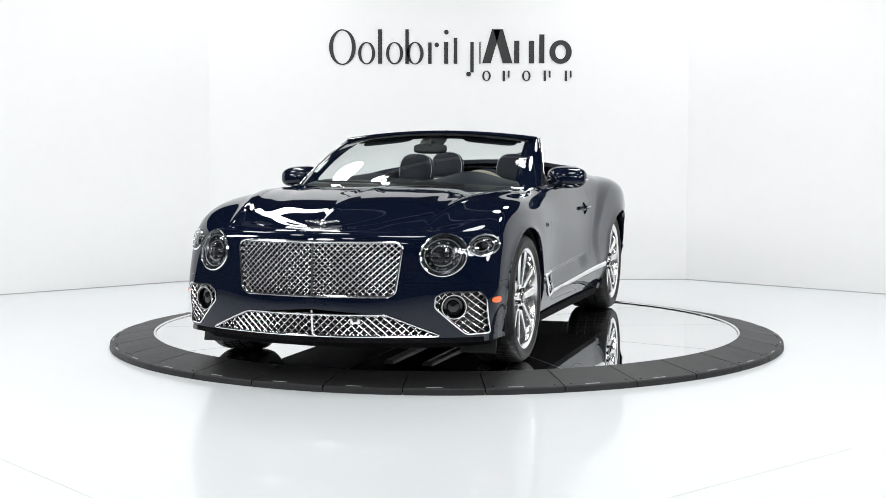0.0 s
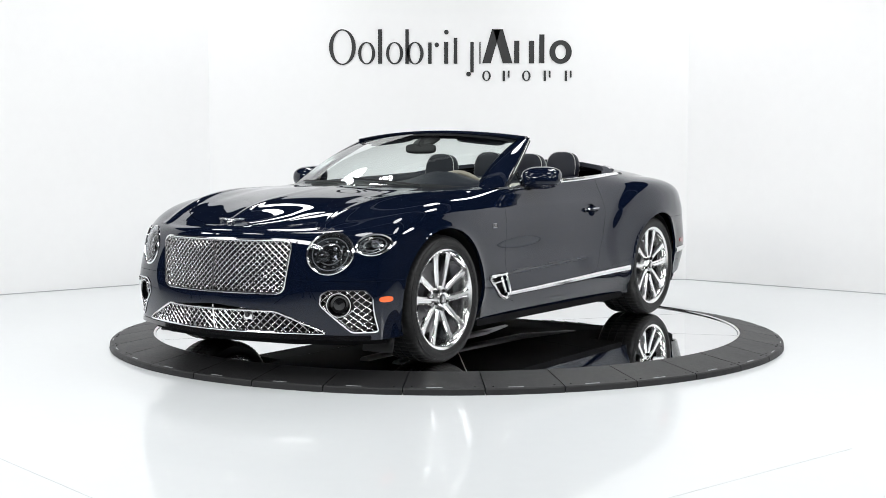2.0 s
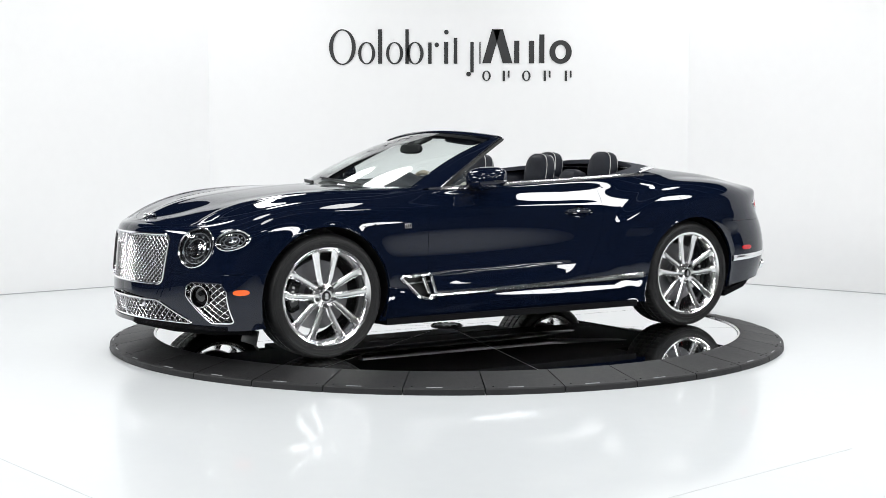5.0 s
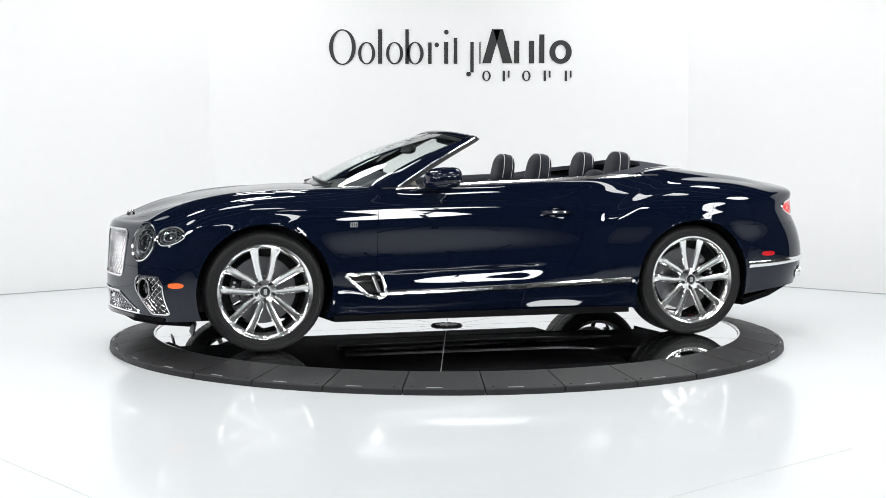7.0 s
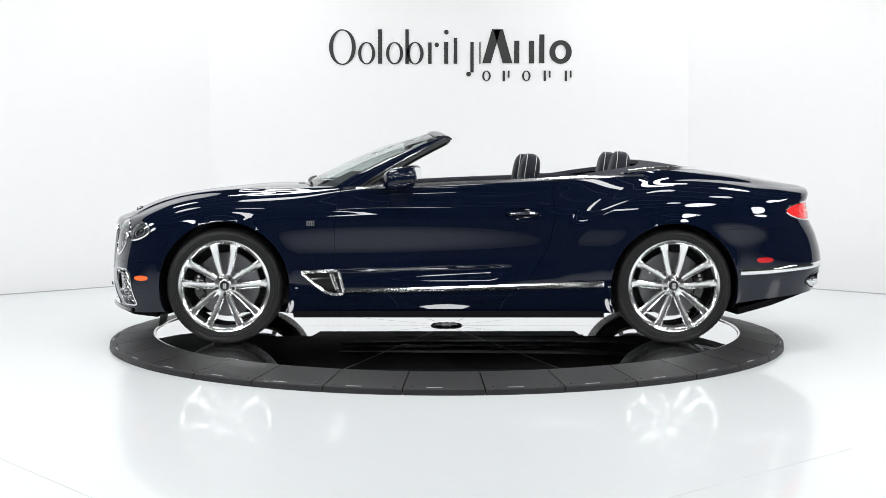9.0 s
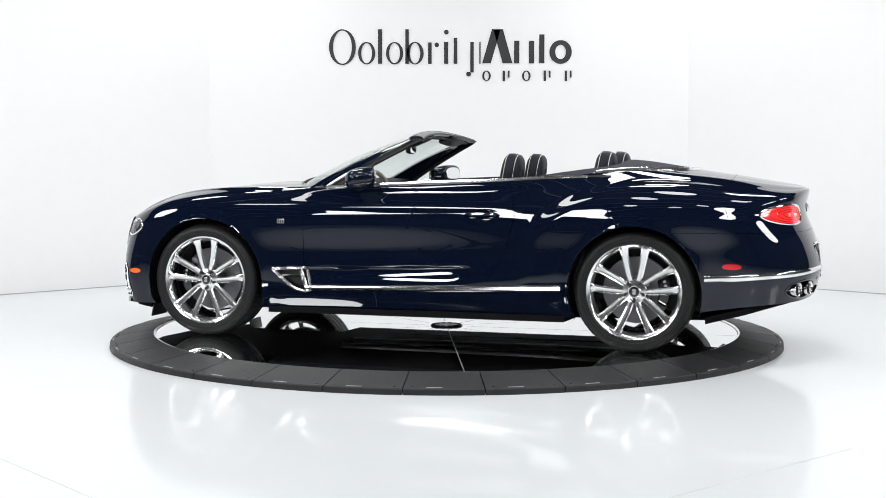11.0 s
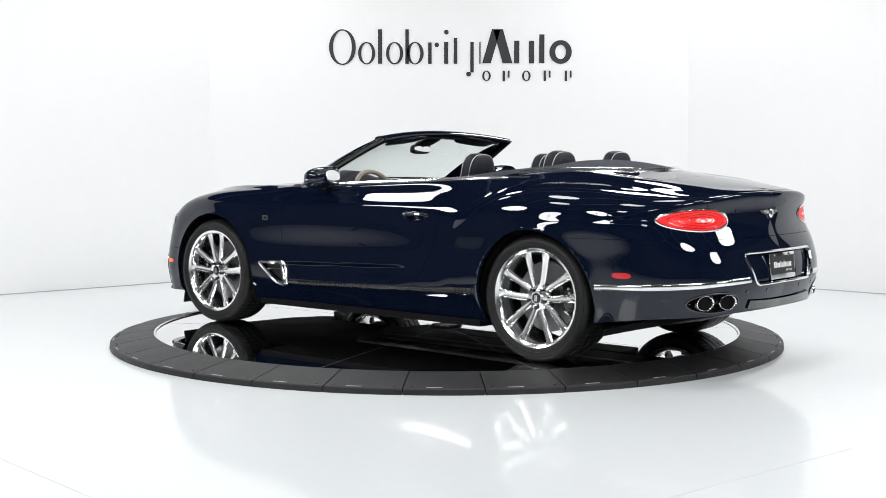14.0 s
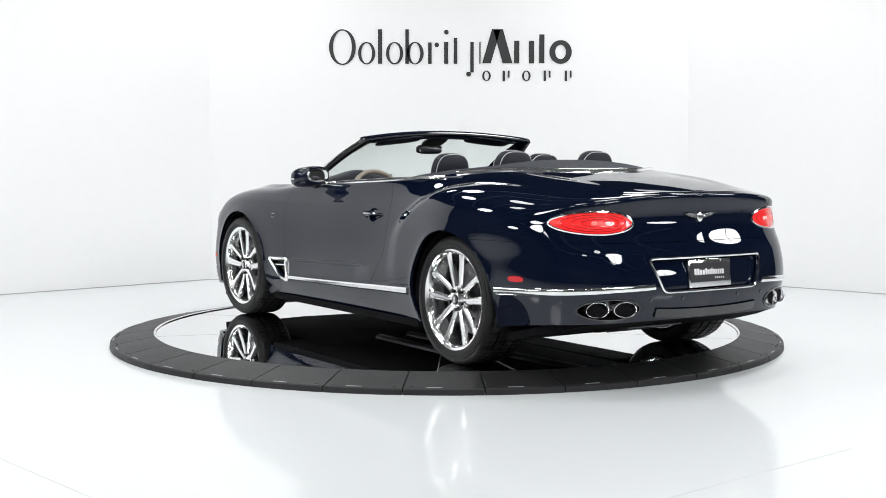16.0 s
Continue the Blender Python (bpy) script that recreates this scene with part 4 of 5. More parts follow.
    # tail lamp
    o = np.array(ellipse((.626 * side, .840), (.190, .060), 56))
    P_, N_ = face_pts(o, False)
    tl = trim("tail_lamp", P_, N_, [(-.006, -.012), (.006, -.012), (.006, .003), (0, .007), (-.006, .003)], CHROME, car, True, label="oval red tail lamp with chrome rim")
    fp = lambda q: face_pts(q, False)
    patch("red_lens", ellipse((.626 * side, .840), (.187, .058), 56), fp, RED, tl, .004, dome=.014, rings=10, label="glowing red oval lens")
    for yc, wd, ht, mt, lb in ((.566, .050, .024, CELL, "bright reversing cell in the lens"), (.640, .034, .026, REDCELL, "round lamp cell in the lens")):
        q, m = fp([(yc * side, .836)])
        bm = bmesh.new()
        superball(bm, (.010, wd, ht), Matrix.Translation(Vector(q[0] + m[0] * .008)) @ Matrix.Rotation(math.atan2(m[0][1], -m[0][0]) * -1, 4, "Z"), .9, 20, 10)
        part("lamp_cell", bm, mt, tl, lb)
    for k in range(3):
        rr = .80 - .22 * k
        Q, M = fp(ellipse((.626 * side, .840), (.187 * rr, .058 * rr), 44))
        trim("lens_ring", Q, M, ring_prof(.0022, 6), REDMARK, tl, True, .006 + .003 * k)
    # exhausts: a dark oval surround with two bright oval pipes
    for i, yy in enumerate((.668, .536)):
        cy = yy * side
        q, m = fp([(cy, .390)])
        root_p = Vector((q[0][0] - .004, cy, .388))
        bm = bmesh.new()
        prof = [(1.0, .0), (1.06, -.004), (1.06, .09), (.90, .09), (.90, .002), (.96, -.004)]
        fr = Matrix.Translation(root_p) @ Matrix.Rotation(-.30 * side, 4, "Z")
        n = 36
        rings = [[bm.verts.new(fr @ Vector((h, .061 * r * math.cos(2 * math.pi * t / n), .039 * r * math.sin(2 * math.pi * t / n)))) for t in range(n)] for r, h in prof]
        for a, b in zip(rings, rings[1:] + rings[:1]):
            for t in range(n):
                bm.faces.new((a[t], a[(t + 1) % n], b[(t + 1) % n], b[t]))
        ex = part("exhaust_tip", bm, CHROME, car, "oval chrome exhaust tip")
        bm = bmesh.new()
        cyl(bm, 1, 1, .01, fr @ pose(.020, 0, 0, 0, 90, 0) @ Matrix.Diagonal((.036, .056, 1, 1)), 24)
        part("dark_bore", bm, TRAY, ex)
    P_, N_ = fp(ellipse((.602 * side, .388), (.146, .056), 48))
    trim("exhaust_bezel", P_, N_, RECT(.008, .02), GLOSS, car, True, -.006)
    patch("exhaust_surround", ellipse((.602 * side, .388), (.145, .055), 48), fp, GLOSS, car, .045, label="gloss black exhaust surround")
    # arch liners
    for ax, rr in ((FRONT_AXLE, ARCH_F), (REAR_AXLE, ARCH_R)):
        bm = bmesh.new()
        a_ = np.linspace(-.35, math.pi + .35, 36)
        ro = [bm.verts.new((ax + (rr + .004) * math.cos(a), .915 * side, AXLE_Z + (rr + .004) * math.sin(a))) for a in a_]
        ri = [bm.verts.new((ax + (rr + .004) * math.cos(a), .60 * side, AXLE_Z + (rr + .004) * math.sin(a))) for a in a_]
        for i in range(35):
            bm.faces.new((ro[i], ro[i + 1], ri[i + 1], ri[i]))
        bm.faces.new(ri)
        part("arch_liner", bm, BLACK, car, "black wheel arch liner")

# rear plate recess and plate
full = mirror_outline(PLATE)
fp = lambda q: face_pts(q, False)
P_, N_ = fp(chaikin(densify(full, .05), 2))
rec = trim("plate_frame", P_, N_, [(-.007, -.014), (.007, -.014), (.007, .004), (0, .008), (-.007, .004)], CHROME, car, True, label="chrome frame round the rear plate recess")
patch("recess_panel", densify(full, .04), fp, PAINT, rec, .022)
bm = bmesh.new()
q, m = fp([(0, .565)])
pc = Vector((q[0][0] + .012, 0.0, .562))
tilt = Matrix.Translation(pc) @ pose(0, 0, 0, 0, 6, 0)
box(bm, (.008, .305, .152), tilt, .004)
plate = part("dealer_plate", bm, CHROME, rec, "dealer plate in a chrome frame")
bm = bmesh.new()
box(bm, (.004, .283, .105), tilt @ pose(-.0045, 0, .005))
face = part("plate_face", bm, INK, plate, "black plate face with pale bars")
WHITE = mat("white_print", (.75, .75, .75), .5, vary=.05, noise_scale=30)
rng = random.Random(5)
yy = .115
while yy > -.10:
    w = rng.choice((.010, .013, .016))
    h = rng.choice((.026, .034, .026))
    bm = bmesh.new()
    box(bm, (.001, w, h), tilt @ pose(-.0072, yy - w / 2, .004 + h / 2 - .013))
    part("print_bar", bm, WHITE, face, smooth=False)
    yy -= w + .004
for i in range(5):
    bm = bmesh.new()
    box(bm, (.001, .007, .010), tilt @ pose(-.0072, -.035 - i * .015, -.028))
    part("print_bar", bm, WHITE, face, smooth=False)
for yy in (-.09, .09):
    bm = bmesh.new()
    cyl(bm, .007, .006, .005, tilt @ pose(-.006, yy, .066, 0, 90, 0), 12)
    part("screw", bm, CHROME, plate)


def winged_badge(name, m, s):
    """A plain winged emblem: an oval boss and two swept wings."""
    bm = bmesh.new()
    for sg in (1, -1):
        pts = [(.0, -.010), (.03, -.006), (.075, .006), (.098, .018), (.07, .020), (.03, .018), (.0, .014)]
        top = [bm.verts.new(m @ Vector((a * sg * s, b * s, .005 * s))) for a, b in pts]
        low = [bm.verts.new(m @ Vector((a * sg * s, b * s, -.006 * s))) for a, b in pts]
        bm.faces.new(top), bm.faces.new(low)
        for i in range(len(pts)):
            j = (i + 1) % len(pts)
            bm.faces.new((top[i], top[j], low[j], low[i]))
    for k in range(3):
        for sg in (1, -1):
            box(bm, (.05 * s, .0025 * s, .004 * s), m @ pose(sg * .05 * s, (.004 + .005 * k) * s, .006 * s, 0, 0, sg * 12))
    superball(bm, (.036 * s, .05 * s, .018 * s), m @ pose(0, 0, .003 * s), .9, 20, 10)
    return part(name, bm, RIM, car, "chrome winged emblem")


q, m = locate((0, 1), [(2.165, .004)], lambda p, uv: uv[:, 1] > 4.2)
winged_badge("bonnet_emblem", Matrix.Translation(Vector((2.160, 0, .829))) @ pose(0, 0, 0, 0, 0, 90) @ pose(0, 0, 0, 28, 0, 0), 1.05)
q, m = fp([(0, .862)])
winged_badge("boot_emblem", Matrix.Translation(Vector(q[0]) + Vector((-.004, 0, 0))) @ pose(0, 0, 0, 90, 0, -90), 1.15)

# bonnet edge to windscreen cowl, lower aprons, diffuser and underbody
bm = bmesh.new()
outline = [(2.24, 0), (2.17, .45), (2.04, .70), (1.86, .84), (1.80, .60), (1.02, .60), (.98, .87), (-1.0, .88), (-1.03, .62), (-1.84, .62), (-1.86, .85), (-2.08, .82), (-2.34, .66), (-2.44, .4), (-2.46, 0)]
full = outline + [(x, -y) for x, y in reversed(outline[1:-1])]
zz = lambda x: .166 + .152 * max(0, min(1, (-1.8 - x) / .6))
top = [bm.verts.new((x, y, zz(x) + .04)) for x, y in full]
low = [bm.verts.new((x, y, zz(x))) for x, y in full]
bm.faces.new(top), bm.faces.new(low)
for i in range(len(full)):
    j = (i + 1) % len(full)
    bm.faces.new((top[i], top[j], low[j], low[i]))
tray = part("underbody", bm, TRAY, car, "black underbody tray", smooth=False)
for yy in (-.13, .13):
    bm = bmesh.new()
    sweep(bm, [(.75, yy, .172), (0, yy * 1.1, .168), (-.8, yy * 1.3, .172), (-1.35, yy * 2.2, .20), (-1.75, yy * 3.2, .26)], ring_prof(.036, 12), False)
    part("exhaust_pipe", bm, STEEL, tray, "grey steel exhaust pipe")
for x, y, w, d in ((-1.95, 0, .30, .40),):
    bm = bmesh.new()
    z = zz(x) - .004
    box(bm, (w, d, .012), pose(x, y, z, 0, 11 if x < -1.8 else 0, 0), .004)
    for k in range(3):
        box(bm, (w * .86, .012, .008), pose(x, y + d * (-.3 + .3 * k), z - .008, 0, 11 if x < -1.8 else 0, 0), .002, 1)
    part("heat_shield", bm, STEEL, tray, "ribbed dull metal heat shield")
P_, N_ = face_pts([(y, .212) for y in np.linspace(-.84, .84, 50)])
trim("front_splitter", P_, N_, [(-.012, -.03), (.012, -.03), (.010, .012), (-.012, .006)], GLOSS, car, label="gloss black front lip")
for side in (1, -1):
    bm = bmesh.new()
    box(bm, (.012, .20, .085), pose(1.835, .765 * side, .150, 0, -12, 0), .004)
    part("air_deflector", bm, BLACK, car, "black rubber flap ahead of the front wheel")
P_, N_ = face_pts([(y, .375 - .022 * abs(math.cos(y * 3.2))) for y in np.linspace(-.36, .36, 30)], False)
trim("diffuser_bar", P_, N_, RECT(.05, .02), GLOSS, car, label="gloss black rear diffuser bar")
for k, yy in enumerate((-.40, .40, -.2, .2)):
    q, m = fp([(yy, .437)])
    bm = bmesh.new()
    cyl(bm, .011, .010, .004, Matrix.Translation(Vector(q[0] + m[0] * .001)) @ Vector(m[0]).to_track_quat("Z", "Y").to_matrix().to_4x4(), 16)
    part("parking_sensor", bm, GLOSS, car)


# ---- wheels ----
def wheel(name, label, caliper, width):
    """A wheel about its axle (y outward), built of tyre, rim, twin spokes, brake and bolts."""
    root = new(name)
    bm = bmesh.new()
    o, w = .016, width
    prof = [(.286, o - .012), (.292, o - .002), (.303, o), (.322, o + .006), (.340, o + .004), (.355, o - .006), (.366, o - .022), (.3705, o - .045),
            (.3710, o - w * .28), (.362, o - w * .285), (.362, o - w * .315), (.372, o - w * .32), (.372, o - w * .48), (.362, o - w * .485), (.362, o - w * .52), (.372, o - w * .525),
            (.372, o - w * .68), (.362, o - w * .685), (.362, o - w * .715), (.3715, o - w * .72), (.370, o - w + .045), (.364, o - w + .02), (.340, o - w), (.30, o - w), (.286, o - w + .012)]
    seg, rings = 264, []
    for i in range(seg):
        a = 2 * math.pi * i / seg
        notch = i % 4 == 0
        row = []
        for j, (r, h) in enumerate(prof):
            rr = r - (.0035 if notch and j in (6, 7, 8, 19, 20, 21) else .003 if notch and j in (11, 12, 15, 16) else 0)
            tw = .012 * (j - 7) if 7 <= j <= 20 else 0
            row.append(bm.verts.new((rr * math.cos(a + tw * .25), h, rr * math.sin(a + tw * .25))))
        rings.append(row)
    for i in range(seg):
        p, q = rings[i], rings[(i + 1) % seg]
        for j in range(len(prof) - 1):
            bm.faces.new((p[j], p[j + 1], q[j + 1], q[j]))
    tyre = part("tyre", bm, TYRE, root, "black low-profile tyre", angle=28)
    bm = bmesh.new()
    for r, h in ((.314, .0215), (.346, .0185)):
        lathe(bm, [(r - .0015, h - .004), (r - .001, h + .0006), (r + .001, h + .0006), (r + .0015, h - .004)], 96)
    part("sidewall_rib", bm, TYRE, tyre)
    bm = bmesh.new()
    lathe(bm, [(.262, -.014), (.270, .000), (.278, .007), (.294, .012), (.297, .006), (.296, -.008), (.284, -.018), (.272, -.05), (.262, -.09), (.262, -w + .03), (.280, -w + .01),
               (.262, -w + .01), (.254, -w + .03), (.252, -.09), (.258, -.03)], 96, None, True)
    rim = part("rim", bm, RIM, root, "polished alloy rim")
    # twin spokes
    bm = bmesh.new()
    sections = [(.040, .014, .013, -.022, .034), (.075, .0265, .0185, -.019, .034), (.11, .0365, .0205, -.016, .032), (.16, .047, .0210, -.012, .030), (.22, .059, .0225, -.006, .028), (.258, .066, .0275, -.001, .028), (.284, .071, .041, .004, .028)]
    for sg in (1, -1):
        prev = None
        for rr, off, hw, y, dep in sections:
            q = [(rr, y - dep, sg * (off - hw * .8)), (rr, y - .007, sg * (off - hw)), (rr, y - .001, sg * (off - hw * .6)), (rr, y - .0025, sg * off), (rr, y - .001, sg * (off + hw * .6)), (rr, y - .007, sg * (off + hw)), (rr, y - dep, sg * (off + hw * .8))]
            row = [bm.verts.new(v) for v in q]
            if prev:
                for j in range(7):
                    k = (j + 1) % 7
                    bm.faces.new((prev[j], prev[k], row[k], row[j]))
            else:
                bm.faces.new(row)
            prev = row
        bm.faces.new(prev)
    sp0 = part("twin_spoke", bm, RIM, root, "polished twin spoke", angle=30)
    for i in range(5):
        s = sp0 if i == 0 else new("twin_spoke", sp0.data)
        s.parent = root
        if i:
            tagged(s, "polished twin spoke")
        s.matrix_basis = Matrix.Rotation(-math.pi / 2 + 2 * math.pi * i / 5, 4, "Y")
    bm = bmesh.new()
    lathe(bm, [(.0, -.008), (.036, -.008), (.042, -.016), (.072, -.022), (.080, -.032), (.082, -.06), (.0, -.06)], 40)
    hub = part("hub", bm, RIM, root)
    bm = bmesh.new()
    lathe(bm, [(.0, -.002), (.026, -.003), (.031, -.008), (.031, -.02)], 32)
    cap = part("centre_cap", bm, GLOSS, hub, "black centre cap with chrome mark")
    bm = bmesh.new()
    for a, b in ((-.006, .009), (-.006, -.009), (.006, .009), (.006, -.009)):
        lathe(bm, [(.0045, .0), (.0085, .0), (.0085, .002), (.0045, .002)], 14, pose(a * .4, -.003, b), True)
    box(bm, (.004, .002, .034), pose(-.008, -.0022, 0))
    part("cap_mark", bm, CHROME, cap)
    for i in range(5):
        a = math.pi / 2 + 2 * math.pi * (i + .5) / 5
        bm = bmesh.new()
        cyl(bm, .0115, .0105, .026, pose(.058 * math.cos(a), -.016, .058 * math.sin(a), 90, 0, 0), 6)
        part("wheel_bolt", bm, GLOSS, root)
    bm = bmesh.new()
    lathe(bm, [(.085, -.125), (.205, -.125), (.207, -.130), (.207, -.155), (.205, -.160), (.085, -.160)], 72, None, True)
    lathe(bm, [(.0, -.085), (.085, -.085), (.09, -.125), (.09, -.16), (.0, -.16)], 40)
    part("brake_disc", bm, STEEL, root, "grey steel brake disc")
    bm = bmesh.new()
    arc = [Vector((.178 * math.cos(a), -.105, .178 * math.sin(a))) for a in np.linspace(caliper - .6, caliper + .6, 15)]
    sweep(bm, arc, [(-.037, -.027), (.037, -.027), (.037, .018), (.028, .027), (-.028, .027), (-.037, .018)], False, Vector((0, 1, 0)), [.7 + .3 * math.sin(math.pi * k / 14) ** .4 for k in range(15)])
    cal = part("brake_caliper", bm, GLOSS, root, "black brake caliper with pale print")
    for k in range(4):
        a = caliper + radians(-13 + 8 * k)
        bm = bmesh.new()
        box(bm, (.016, .001, .014), Matrix.Rotation(-a, 4, "Y") @ pose(.185, -.0765, 0))
        part("print_bar", bm, STITCH, cal, smooth=False)
    root.parent = car
    return root


for side in (1, -1):
    for ax, cal, w, lab in ((FRONT_AXLE, 0.1, .275, "polished ten-spoke alloy front wheel"), (REAR_AXLE, math.pi - .1, .315, "polished ten-spoke alloy rear wheel")):
        wh = tagged(wheel("wheel", lab, cal if side > 0 else math.pi - cal, w), lab)
        wh.matrix_basis = pose(ax, .914 * side, .3722, 0, 0, 0 if side > 0 else 180)


# ---- windscreen ----
def screen_pt(s, t):
    a = Vector((1.0 - .25 * s * s, .75 * s, .972 + .036 * (1 - s * s)))
    b = Vector((.10 - .07 * s * s, .645 * s, 1.366 - .056 * s * s))
    return a.lerp(b, t) + Vector((.0, 0, .034 * math.sin(math.pi * t)))


ws = tagged(new("windscreen"), "raked clear windscreen in a dark blue frame")
ws.parent = car
bm = bmesh.new()
grid = [[bm.verts.new(screen_pt(-.98 + 1.96 * i / 40, t / 16)) for i in range(41)] for t in range(17)]
for a, b in zip(grid, grid[1:]):
    for i in range(40):
        bm.faces.new((a[i], a[i + 1], b[i + 1], b[i]))
pane = part("pane", bm, PANE, ws, "clear slightly green glass")
pane.visible_shadow = False
# dark print band under the glass top and bottom
for t0, t1, nm in ((.90, 1.0, "top_band"), (.0, .06, "bottom_band")):
    bm = bmesh.new()
    g = [[bm.verts.new(screen_pt(-.95 + 1.9 * i / 30, t0 + (t1 - t0) * k / 3) - Vector((.003, 0, .004))) for i in range(31)] for k in range(4)]
    for a, b in zip(g, g[1:]):
        for i in range(30):
            bm.faces.new((a[i], a[i + 1], b[i + 1], b[i]))
    part(nm, bm, BLACK, ws)
bm = bmesh.new()
sw = np.linspace(-1, 1, 41)
hp = [Vector((.082 - .066 * s * s, .662 * s, 1.358 - .046 * s * s)) for s in sw]
sweep(bm, hp, [(.052, .002), (.036, .012), (.0, .016), (-.032, .009), (-.045, -.005), (-.034, -.024), (.010, -.030), (.042, -.016)], False)
part("header_rail", bm, PAINT, ws, "dark blue windscreen header", angle=50)
bm = bmesh.new()
sweep(bm, [p + Vector((-.038, 0, -.008)) for p in hp], RECT(.020, .010), False)
part("header_seal", bm, BLACK, ws)
bm = bmesh.new()
sweep(bm, [p + Vector((.02, 0, -.036)) for p in hp[3:-3]], [(.05, .006), (-.05, .006), (-.045, -.004), (.04, -.006)], False)
part("header_lining", bm, LEATHER, ws)
for side in (1, -1):
    bm = bmesh.new()
    prev = None
    n = 18
    back = []
    for k in range(n + 1):
        t = k / n
        a = screen_pt(.972 * side, t)
        b = Vector((.585, .818 * side, .985)).lerp(Vector((.012, .672 * side, 1.312)), t) + Vector((0, .012 * side, .012)) * math.sin(math.pi * t)
        back.append(b)
        mid = (a + b) / 2 + Vector((0, .010 * side, .010))
        inn = Vector((-.02, -.045 * side, -.012))
        row = [bm.verts.new(v) for v in (a, mid, b, b + inn * .6, mid + inn * 1.2, a + inn)]
        if prev:
            for j in range(6):
                bm.faces.new((prev[j], prev[(j + 1) % 6], row[(j + 1) % 6], row[j]))
        else:
            bm.faces.new(row)
        prev = row
    bm.faces.new(prev)
    part("pillar", bm, PAINT, ws, "dark blue windscreen pillar", angle=50)
    bm = bmesh.new()
    sweep(bm, [b + Vector((-.006, .004 * side, .0)) for b in back], SOFT(.013, .016), False, Vector((0, side, 0.3)))
    part("pillar_chrome", bm, CHROME, ws)
    bm = bmesh.new()
    sweep(bm, [b + Vector((-.022, -.012 * side, -.012)) for b in back], RECT(.022, .026), False, Vector((0, side, 0.3)))
    part("pillar_seal", bm, BLACK, ws)
    # quarter pane behind the pillar
    tri = [Vector((.53, .818 * side, .995)), Vector((.355, .822 * side, 1.003)), Vector((.355, .780 * side, 1.092))]
    bm = bmesh.new()
    bm.faces.new([bm.verts.new(v) for v in tri])
    q = part("quarter_pane", bm, PANE, ws)
    q.visible_shadow = False
    bm = bmesh.new()
    sweep(bm, [tri[1], tri[2]], RECT(.022, .010), False, Vector((0, side, 0)))
    sweep(bm, [tri[0] + Vector((.05, 0, -.005)), tri[1] + Vector((-.02, 0, -.004))], RECT(.012, .010), False, Vector((0, side, 0)))
    part("quarter_frame", bm, CHROME, ws)
    # sun visor
    bm = bmesh.new()
    superball(bm, (.13, .36, .018), Matrix.Translation((.075, .36 * side, 1.300)) @ pose(0, 0, 0, -6 * side, 16, 0), .5, 28, 8)
    part("sun_visor", bm, LEATHER, ws)
bm = bmesh.new()
superball(bm, (.035, .225, .068), Matrix.Translation((.272, .0, 1.245)) @ pose(0, 0, 0, 0, -8, 6), .55, 36, 12)
rv = part("rear_view_mirror", bm, BLACK, ws, "black interior mirror")
bm = bmesh.new()
superball(bm, (.006, .205, .052), Matrix.Translation((.253, .0, 1.243)) @ pose(0, 0, 0, 0, -8, 6), .55, 36, 8)
part("mirror_glass", bm, MIRROR, rv)
bm = bmesh.new()
sweep(bm, [(.275, 0, 1.26), (.27, 0, 1.275), (.25, 0, 1.292)], ring_prof(.022, 10, 1.3, .8), False, Vector((0, 1, 0)))
superball(bm, (.16, .17, .03), pose(.20, 0, 1.298, 0, 22, 0), .6)
part("mirror_stalk", bm, BLACK, rv)
# cowl and wipers at the foot of the glass
bm = bmesh.new()
sweep(bm, [Vector((1.0 - .25 * s * s + .018, .75 * s, .970 + .036 * (1 - s * s))) for s in sw], [(-.05, -.03), (.05, -.012), (.03, .004), (-.05, .008)], False)
part("cowl", bm, BLACK, car, "black cowl panel under the windscreen")
for yo in (-.10, .42):
    bm = bmesh.new()
    pts = [screen_pt((yo + k * -.05) / .75, .03 + .006 * k) + Vector((.010, 0, .004)) for k in range(11)]
    sweep(bm, pts, RECT(.014, .010), False)
    part("wiper", bm, BLACK, car, "black windscreen wiper")


# ---- cabin ----
bm = bmesh.new()
tub = [(.98, .60), (.62, .80), (0, .80), (-.6, .79), (-1.1, .75), (-1.5, .60)]
full = tub + [(x, -y) for x, y in reversed(tub)]
low = [bm.verts.new((x, y * .95, .30)) for x, y in full]
top = [bm.verts.new((x, y, .93 + .06 * max(0, min(1, -x)))) for x, y in full]
bm.faces.new(low)
for i in range(len(full)):
    j = (i + 1) % len(full)
    bm.faces.new((low[i], low[j], top[j], top[i]))
part("cabin_tub", bm, BLACK, car, "dark cabin lining", smooth=False)
for side in (1, -1):
    us = np.linspace(6.75, 10.6, 50)
    k = np.array([1, side, 1])
    B = skin(us, us * 0 + 5.0) * k
    bm = bmesh.new()
    rows = []
    for p in B:
        p = Vector(p)
        prof = [(.004, .0), (-.012, .012), (-.04, .010), (-.07, -.004), (-.085, -.03), (-.085, -.25)]
        rows.append([bm.verts.new(p + Vector((0, a * side, b))) for a, b in prof])
    for a, b in zip(rows, rows[1:]):
        for i in range(5):
            bm.faces.new((a[i], a[i + 1], b[i + 1], b[i]))
    part("door_capping", bm, LEATHER, car, "navy leather inner capping along the belt")
